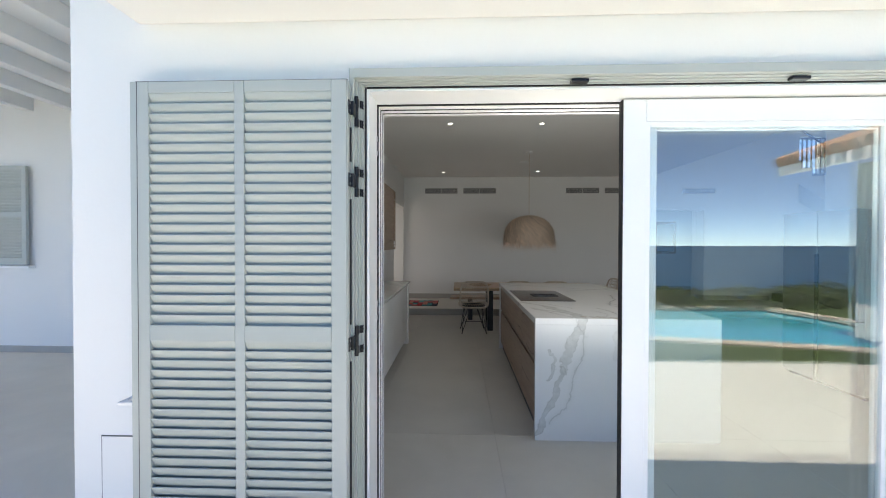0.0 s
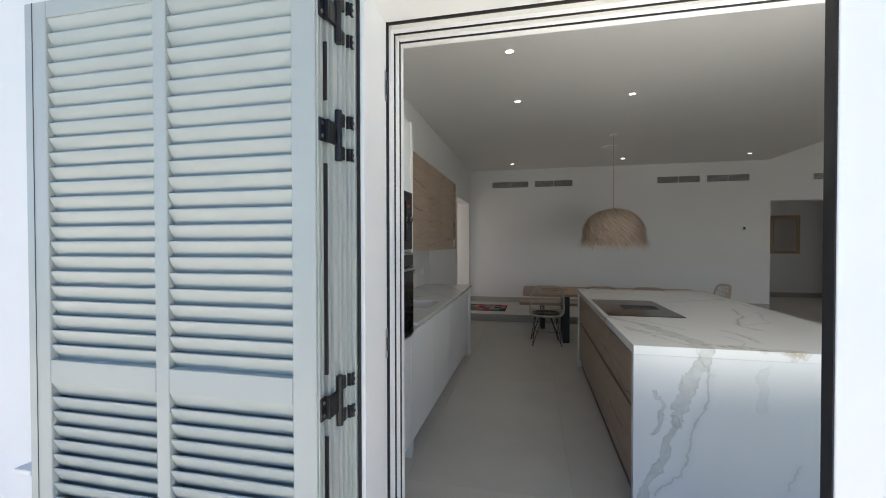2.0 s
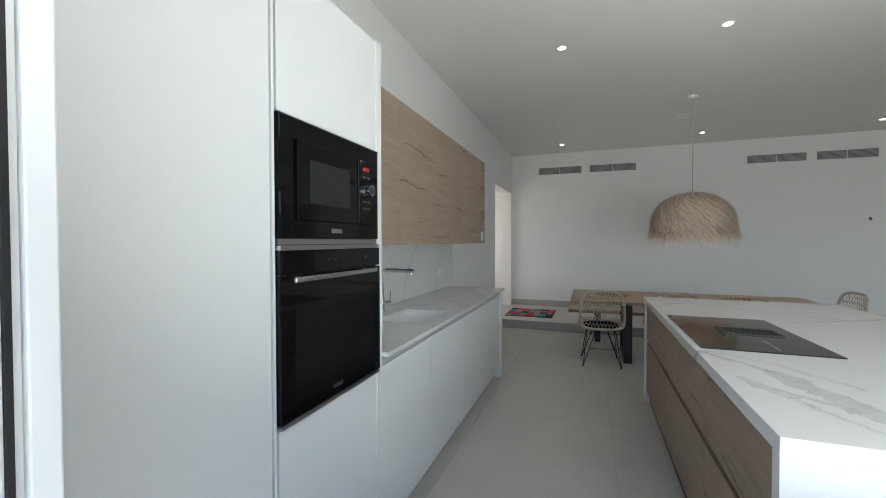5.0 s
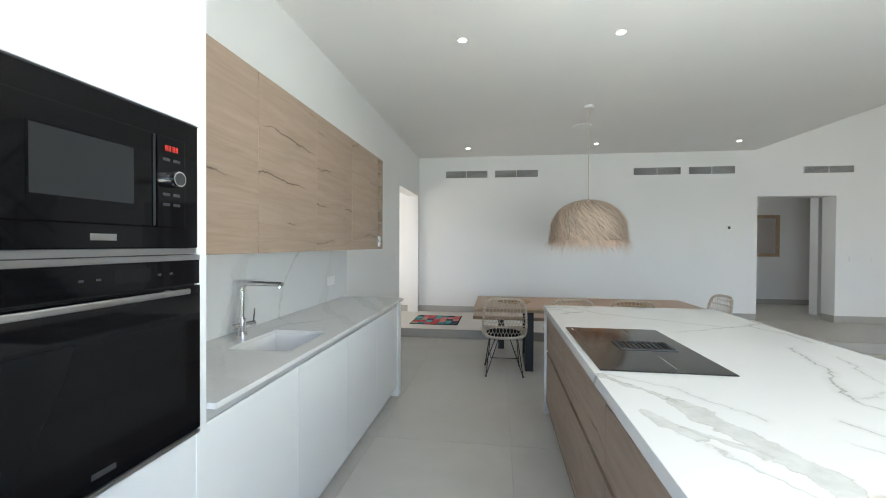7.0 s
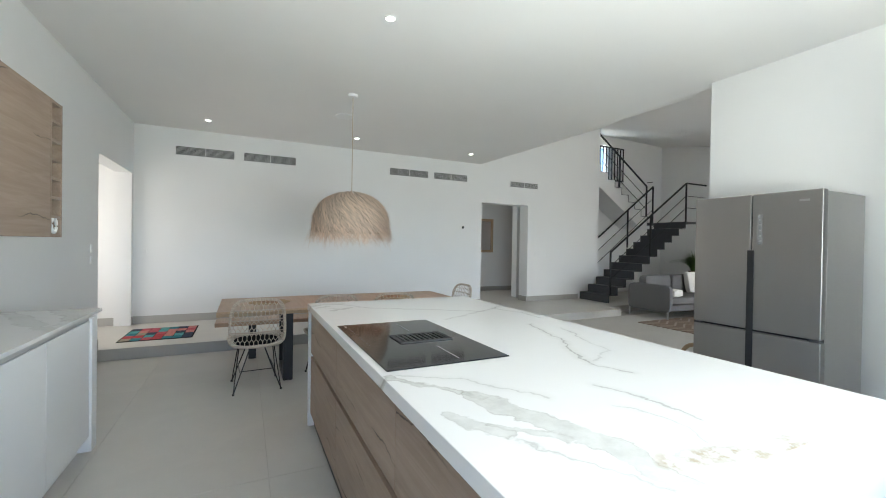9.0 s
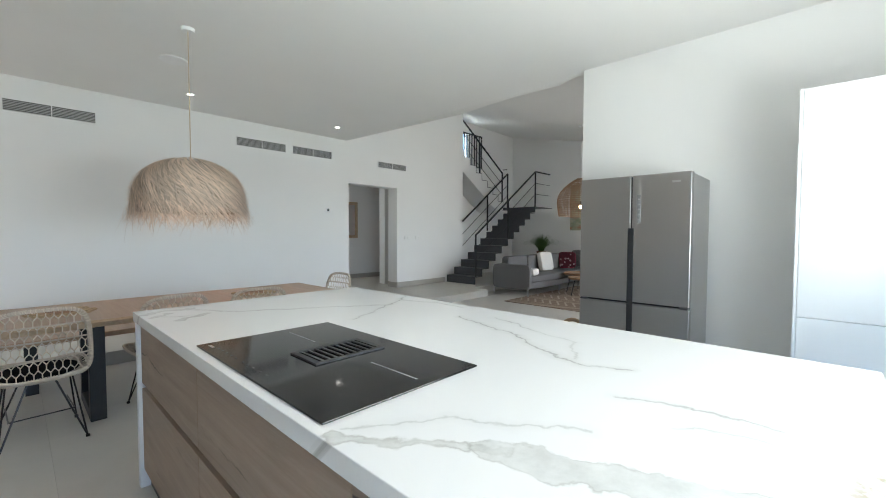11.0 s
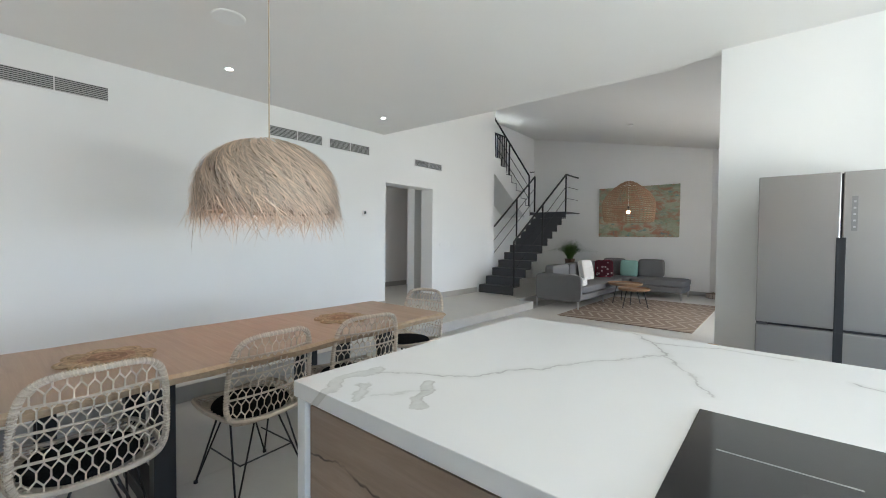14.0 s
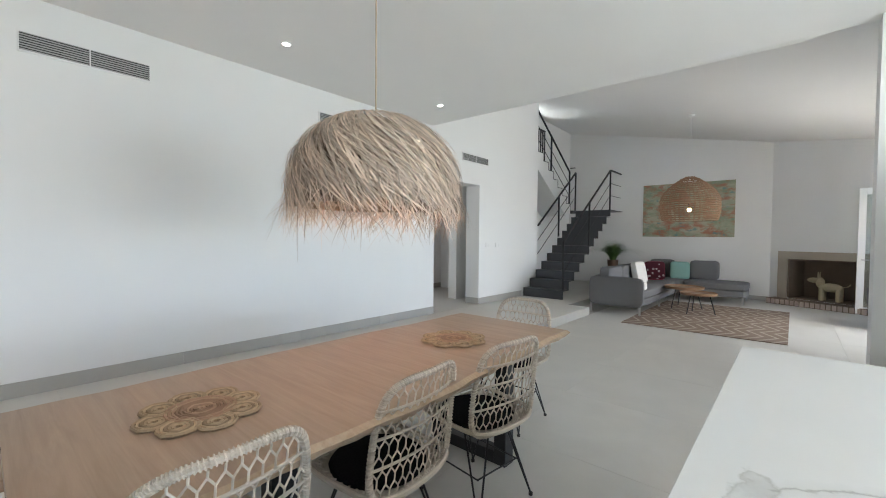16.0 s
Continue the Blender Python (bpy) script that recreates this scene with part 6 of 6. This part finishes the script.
# fireplace: stone surround, firebox, brick hearth, straw donkey
fpm = pose(PX, 7.08, 0, 0, 0, -115)
STONE = cement("pale_stone", (0.40, 0.35, 0.285), 0.7)
fpl = thing("fireplace", (PX, 7.08, 0), "open fireplace with a pale stone surround and brick hearth", "fireplace", turn=-115)
part("surround", B(((0.16, -0.03, 0.12), (0.33, -0.001, 1.12)), ((1.55, -0.03, 0.12), (1.76, -0.001, 1.12)), ((0.3302, -0.03, 0.96), (1.5498, -0.001, 1.12))), STONE, fpl, "pale stone surround")
FBOX = cement("sooty_firebrick", (0.16, 0.12, 0.09), 0.9)
part("firebox", B(((0.331, 0.001, 0.13), (0.36, 0.62, 0.958)), ((1.52, 0.001, 0.13), (1.549, 0.62, 0.958)), ((0.3305, 0.6, 0.13), (1.5495, 0.66, 0.958)), ((0.3605, 0.001, 0.93), (1.5195, 0.6, 0.958))), FBOX, fpl, "dark sooty firebox")
part("firebox_floor", B(((0.361, 0.001, 0.1182), (1.519, 0.6, 0.131))), FBOX, fpl)
part("hearth", B(((0.1, -0.3, 0.0), (1.9, 0.6, 0.118))), FBOX, fpl, "mortared hearth")
BRICK = cement("pale_brick", (0.45, 0.37, 0.32), 0.85)
bmesh_brick = mesh_of("brick", B(((0, -0.012, 0), (0.068, 0.0, 0.1)), bevel=0.004), BRICK)
for i in range(21):
    ob = new("brick", bmesh_brick)
    ob.parent = fpl
    ob.matrix_local = pose(0.105 + i * 0.085, -0.3, 0.008)
bm = bmesh.new()
def blob(c, s, n=10):
    bmesh.ops.create_uvsphere(bm, u_segments=n + 4, v_segments=n, radius=1, matrix=Matrix.Translation(c) @ Matrix.Diagonal((*s, 1)))
blob((0, 0, 0.27), (0.2, 0.085, 0.09))
blob((-0.17, 0, 0.36), (0.075, 0.06, 0.11))
blob((-0.27, 0, 0.4), (0.12, 0.05, 0.055))
for s in (-1, 1):
    cyl(bm, (-0.2, s * 0.025, 0.44), (-0.19, s * 0.045, 0.58), 0.022, 8, 0.008)
    cyl(bm, (-0.13, s * 0.05, 0.0), (-0.13, s * 0.045, 0.25), 0.04, 10, 0.045)
    cyl(bm, (0.14, s * 0.05, 0.0), (0.14, s * 0.045, 0.25), 0.04, 10, 0.045)
tube(bm, smooth_path([(0.19, 0, 0.3), (0.25, 0, 0.31), (0.3, 0, 0.36)], 4), 0.012, 6)
don = single("donkey_figure", bm, fibre("pale_straw", (0.48, 0.4, 0.27), 0.85, 0.1), "pale straw donkey figure standing in the fireplace", "figurine", smooth=True)
don.matrix_world = fpm @ pose(0.98, 0.2, 0.131, 0, 0, 0)

# glazed door leaf and armchair beside the fireplace
gd = thing("glass_door", (10.75, 4.83, 0), "open white framed glass door leaf", "door")
for lo, hi in (((0, 0, 0.02), (0.06, 0.1, 2.32)), ((0, 0.88, 0.02), (0.06, 0.98, 2.32)), ((0, 0.1, 0.02), (0.06, 0.88, 0.14)), ((0, 0.1, 2.2), (0.06, 0.88, 2.32))):
    part("frame_bar", B((lo, hi), bevel=0.004), PVC, gd)
g = part("pane", B(((0.026, 0.1, 0.14), (0.032, 0.88, 2.2))), GLASS, gd)
g.visible_shadow = False
part("handle", B(((-0.05, 0.91, 1.0), (-0.0, 0.93, 1.02)), ((-0.05, 0.8, 1.0), (-0.04, 0.91, 1.02))), ALU, gd)
part("threshold", B(((0.0, 0.0, 0.0), (0.06, 0.98, 0.018))), ALU, gd)
ac = thing("armchair", (9.02, 4.88, 0), "low grey armchair with black legs", "armchair")
soft("base", (0, 0, 0.13), (0.8, 0.88, 0.36), SOFA_CLOTH, ac, puff=0.0)
soft("seat_cushion", (0.1, 0.1, 0.36), (0.7, 0.78, 0.47), SOFA_CLOTH, ac)
soft("arm", (0.0, 0.72, 0.3), (0.8, 0.89, 0.6), SOFA_CLOTH, ac, puff=0.0)
soft("backrest", (0.62, 0.0, 0.3), (0.8, 0.72, 0.78), SOFA_CLOTH, ac, puff=0.0)
for x in (0.05, 0.7):
    for y in (0.05, 0.8):
        part("leg", B(((x, y, 0), (x + 0.04, y + 0.04, 0.14))), BLACK_STEEL, ac)

# basket by the end of the partition
bk = thing("basket", (4.56, 6.2, 0), "round wicker basket with a hoop handle", "basket")
for i in range(11):
    z = 0.012 + i * 0.022
    r = 0.13 + 0.05 * math.sin(i / 10 * 2.2)
    bm = bmesh.new()
    tube(bm, [(r * math.cos(a), r * math.sin(a), z + 0.003 * math.sin(a * 12 + i * math.pi)) for a in [k * math.tau / 36 for k in range(36)]], 0.0115, 6, True)
    part("cane_ring", bm, JUTE, bk)
bm = bmesh.new()
cyl(bm, (0, 0, 0), (0, 0, 0.012), 0.13, 24)
part("bottom", bm, JUTE, bk)
bm = bmesh.new()
tube(bm, [(0.0, 0.15 * math.cos(a), 0.23 + 0.17 * math.sin(a)) for a in [k * math.pi / 16 for k in range(17)]], 0.02, 8)
part("handle", bm, JUTE, bk, "thick braided hoop handle")

# hall mirror, small lamp in the room beyond
mir = thing("wall_mirror", (6.05, 13.25, 1.2), "mirror in a rustic oak frame on the hall wall", "mirror")
for lo, hi in (((0, -0.03, 0), (0.62, -0.001, 0.07)), ((0, -0.03, 0.86), (0.62, -0.001, 0.93)), ((0, -0.03, 0.07), (0.07, -0.001, 0.86)), ((0.55, -0.03, 0.07), (0.62, -0.001, 0.86))):
    part("frame_bar", B((lo, hi), bevel=0.003), EDGE_OAK, mir)
part("glass", B(((0.07, -0.012, 0.07), (0.55, -0.004, 0.86))), material("mirror_silver", (0.85, 0.86, 0.86), 0.02, 1.0), mir)
rl = thing("pendant_lamp", (8.55, 13.75, 1.85), "small orange glowing pendant in the far bedroom", "lamp")
bm = bmesh.new()
cyl(bm, (0, 0, 0), (0, 0, 0.32), 0.12, 20, 0.1)
part("shade", bm, emitter("orange_shade", (0.8, 0.25, 0.12), 0.35), rl, smooth=True)
bm = bmesh.new()
cyl(bm, (0, 0, 0.32), (0, 0, 0.75), 0.004, 6)
part("cord", bm, BLACK_STEEL, rl)
bed = thing("bed", (8.3, 13.5, STEP_Z), "low bed with grey linen in the far bedroom", "bed")
part("mattress", cushion(bmesh.new(), (0, 0, 0.25), (1.3, 1.4, 0.55), 0.03), fabric("linen", (0.4, 0.4, 0.41), 120), bed, smooth=True)
part("base", B(((0.03, 0.03, 0.0), (1.27, 1.37, 0.26))), BLACK_CLOTH, bed)

# ---- floors, tile by tile ----
structure("screed", B(((LEFT - 1.7, 2.83, -0.1), (12.2, 13.4, -0.007))), GROUT, "grout bed under the indoor tiles")
inside_floor = structure("floor", B(((LEFT, 3.03, -0.0065), (12.2, STEP_Y, -0.004))), GROUT, "large grey porcelain floor tiles with fine joints")
tile_meshes = {}


def tile(x0, x1, y0, y1, z, parent, mat, thick=0.004, joint=0.0009):
    """One slab of the floor; alike slabs share a mesh."""
    key = (round(x1 - x0, 3), round(y1 - y0, 3), mat.name, thick)
    if key not in tile_meshes:
        tile_meshes[key] = mesh_of("tile", B(((joint, joint, 0), (key[0] - joint, key[1] - joint, thick)), bevel=0.0008), mat)
    ob = new("tile", tile_meshes[key])
    ob.parent = parent
    ob.location = (x0, y0, z)


def tiles(xa, xb, ya, yb, z, parent, mat, ox, oy, sx=1.0, sy=2.0):
    xs = [xa] + [ox + i * sx for i in range(-40, 40) if xa + 0.02 < ox + i * sx < xb - 0.02] + [xb]
    yy = [ya] + [oy + i * sy for i in range(-40, 40) if ya + 0.02 < oy + i * sy < yb - 0.02] + [yb]
    for a, b in zip(xs, xs[1:]):
        for c, d in zip(yy, yy[1:]):
            tile(a, b, c, d, z, parent, mat)


tiles(LEFT, 12.15, 3.03, STEP_Y, -0.004, inside_floor, FLOOR, 0.56, 4.19, 1.0, 2.0)
step_bed = structure("floor_step", B(((LEFT - 1.6, STEP_Y + 0.006, -0.02), (7.3, BACK - 0.001, STEP_Z - 0.004)), ((7.3, 9.82, -0.02), (PX, 11.75, STEP_Z - 0.004))), GROUT, "raised floor level one step up, grey porcelain")
tiles(LEFT - 1.6, 7.3, STEP_Y, BACK, STEP_Z - 0.004, step_bed, FLOOR, 0.56, 10.19)
tiles(7.3, PX, 9.814, BACK, STEP_Z - 0.004, step_bed, FLOOR, 0.56, 10.19)
tiles(8.37, PX, BACK, 11.75, STEP_Z - 0.004, step_bed, FLOOR, 0.56, 12.19)
riser = structure("step_riser", B(((LEFT - 1.6, STEP_Y, 0.0005), (7.3, STEP_Y + 0.0055, STEP_Z - 0.0045)), ((7.3, 9.814, 0.0005), (PX, 9.8195, STEP_Z - 0.0045)), ((7.3002, STEP_Y, 0.0005), (7.3055, 9.813, STEP_Z - 0.0045))), SKIRT, "grey porcelain step front")
# skirting
def skirt(lo, hi):
    structure("baseboard", B((lo, hi), bevel=0.0015), SKIRT, "grey porcelain skirting")


SH = STEP_Z + 0.115
for a, b in ((LEFT + 0.012, 1.43), (1.433, 2.63), (2.633, 3.83), (3.833, 4.938)):
    skirt((a, BACK - 0.011, STEP_Z), (b, BACK - 0.0005, SH))
skirt((6.167, BACK - 0.011, STEP_Z), (7.7, BACK - 0.0005, SH))
skirt((6.154, BACK + 0.0, STEP_Z), (6.164, BACK + 0.3, SH))
skirt((4.2, 13.239, STEP_Z), (7.64, 13.2495, SH))
skirt((7.639, BACK + 0.31, STEP_Z), (7.6495, 12.14, SH))
skirt((LEFT + 0.0005, 10.935, STEP_Z), (LEFT + 0.011, BACK - 0.012, SH))
skirt((LEFT + 0.0005, 9.426, STEP_Z), (LEFT + 0.011, 9.449, SH))
skirt((LEFT + 0.0005, 7.21, 0.0005), (LEFT + 0.011, 9.418, 0.1))
skirt((LEFT - 1.6, 10.989, STEP_Z), (LEFT - 0.2, 10.9995, SH))
skirt((PX - 0.011, 7.09, 0.0005), (PX - 0.0005, 9.81, 0.1))
skirt((RIGHT - 0.011, 5.0, 0.0005), (RIGHT - 0.0005, 6.219, 0.1))

# ---- terrace, lawn, pool, sea ----
terrace = structure("terrace", B(((-9, -0.36, -0.2), (6.6, 2.82, -0.006))), GROUT, "pale porcelain terrace paving")
tiles(-3.4, 6.6, -0.36, 2.784, -0.004, terrace, PAVE, 0.3, 0.7, 0.9, 0.9)
porch = structure("porch_floor", B(((-9, -0.36, -0.006), (-3.402, 6.3, 0.0)), ((-3.4, 2.785, -0.006), (LEFT - 0.34, 6.3, 0.0))), PAVE, "grey porch paving")
structure("porch_skirting", B(((-9, 6.288, 0.0005), (LEFT - 0.34, 6.2995, 0.09)), ((LEFT - 0.342, 2.84, 0.0005), (LEFT - 0.3305, 6.28, 0.09))), SKIRT, "grey porch skirting")
GRASS = material("grass", (0.05, 0.085, 0.03), 0.9, spec=0.1)
g = Graph(GRASS)
g.color(g.mix(g.noise(g.coords(), 9, 6), (0.035, 0.06, 0.02), (0.085, 0.11, 0.045)))
g.bump(g.noise(g.coords(), 120, 2), 0.6, 0.02)
bm = bmesh.new()
rim = [(-8, -4.1), (6.6, -0.92), (7.9, -1.5), (7.83, -3.5), (7.43, -4.9), (-8, -4.75)]
structure("ground", B(((-40, -6.3, -0.6), (40, -5.0, -0.012)), ((-40, -5.0, -0.6), (40, -0.36, -0.3))), GRASS, "garden ground")
bm = bmesh.new()
prism(bm, [(-40, -0.361), (-40, -4.1), (-8, -4.1), (6.6, -0.92), (7.9, -1.5), (40, -1.5), (40, -0.361)], -0.3, -0.015)
prism(bm, [(7.901, -1.501), (7.83, -3.5), (7.43, -4.9), (7.43, -4.99), (40, -4.99), (40, -1.501)], -0.3, -0.015)
prism(bm, [(-40, -4.101), (-40, -4.99), (-8.001, -4.99), (-8.001, -4.101)], -0.3, -0.015)
structure("lawn", bm, GRASS, "short green lawn between terrace and pool")
COPE = cement("coping_stone", (0.5, 0.44, 0.36), 0.7)
bm = bmesh.new()
for a, b in zip(rim, rim[1:]):
    a, b = Vector((*a, 0)), Vector((*b, 0))
    d = (b - a).normalized()
    nrm = Vector((-d.y, d.x, 0)) * 0.14
    prism(bm, [tuple((p)[:2]) for p in (a + nrm, a - nrm, b - nrm, b + nrm)], -0.05, 0.012)
structure("pool_edge", bm, COPE, "pale stone pool coping")
WATER = material("pool_water", (0.02, 0.30, 0.42), 0.03, spec=0.5)
g = Graph(WATER)
g.color(g.mix(g.noise(g.coords((1, 1, 1)), 0.8, 3), (0.015, 0.25, 0.38), (0.05, 0.42, 0.50)))
g.bump(g.noise(g.coords(), 3, 3), 0.05, 0.02)
bm = bmesh.new()
prism(bm, rim, -0.25, -0.07)
structure("water_pool", bm, WATER, "bright turquoise pool water")
SEA = material("sea_water", (0.012, 0.045, 0.09), 0.5, spec=0.12)
g = Graph(SEA)
g.color(g.mix(g.noise(g.coords((0.02, 0.15, 1)), 1.0, 6), (0.012, 0.04, 0.085), (0.03, 0.085, 0.15)))
g.bump(g.noise(g.coords((0.3, 1, 1)), 0.6, 4), 0.5, 0.5)
structure("water_sea", B(((-4500, -4500, -14.2), (4500, 4500, -14.0))), SEA, "deep blue sea out to the horizon")
# low shrubs on the cliff edge, grown of small leaves
LEAF = fibre("shrub_leaf", (0.06, 0.085, 0.03), 0.7, 0.5)
rng = random.Random(8)
for i in range(13):
    x, y = -3.0 + i * 1.15 + rng.uniform(-0.3, 0.3), -5.55 + rng.uniform(-0.2, 0.2)
    w, h = rng.uniform(0.9, 1.3), rng.uniform(0.3, 0.5) * (0.55 if x < 4.5 else 1.0)
    vs, fs = [], []
    for k in range(700):
        a, e = rng.uniform(0, math.tau), rng.random()
        r = w * math.sqrt(1 - e * e) * rng.uniform(0.75, 1.05)
        c = Vector((r * math.cos(a), 0.7 * r * math.sin(a), h * e * rng.uniform(0.7, 1.15)))
        u = Vector((rng.gauss(0, 1), rng.gauss(0, 1), rng.gauss(0.3, 1))).normalized() * rng.uniform(0.04, 0.08)
        v = u.orthogonal().normalized() * 0.025
        b = len(vs)
        vs += [c - u, c + v, c + u, c - v]
        fs.append((b, b + 1, b + 2, b + 3))
    sh = thing("shrub", (x, y, -0.012), "low green coastal shrub at the cliff edge", "shrub", "coastal shrubs")
    me = bpy.data.meshes.new("leaves")
    me.from_pydata(vs, [], fs)
    me.materials.append(LEAF)
    ob = new("leaves", me)
    ob.parent = sh
    tagged(ob, kind="stuff")
    bm = bmesh.new()
    for k in range(5):
        a = rng.uniform(0, math.tau)
        cyl(bm, (0, 0, 0), (0.5 * w * math.cos(a), 0.35 * w * math.sin(a), h * 0.7), 0.02, 5, 0.006)
    part("stems", bm, EDGE_OAK, sh)
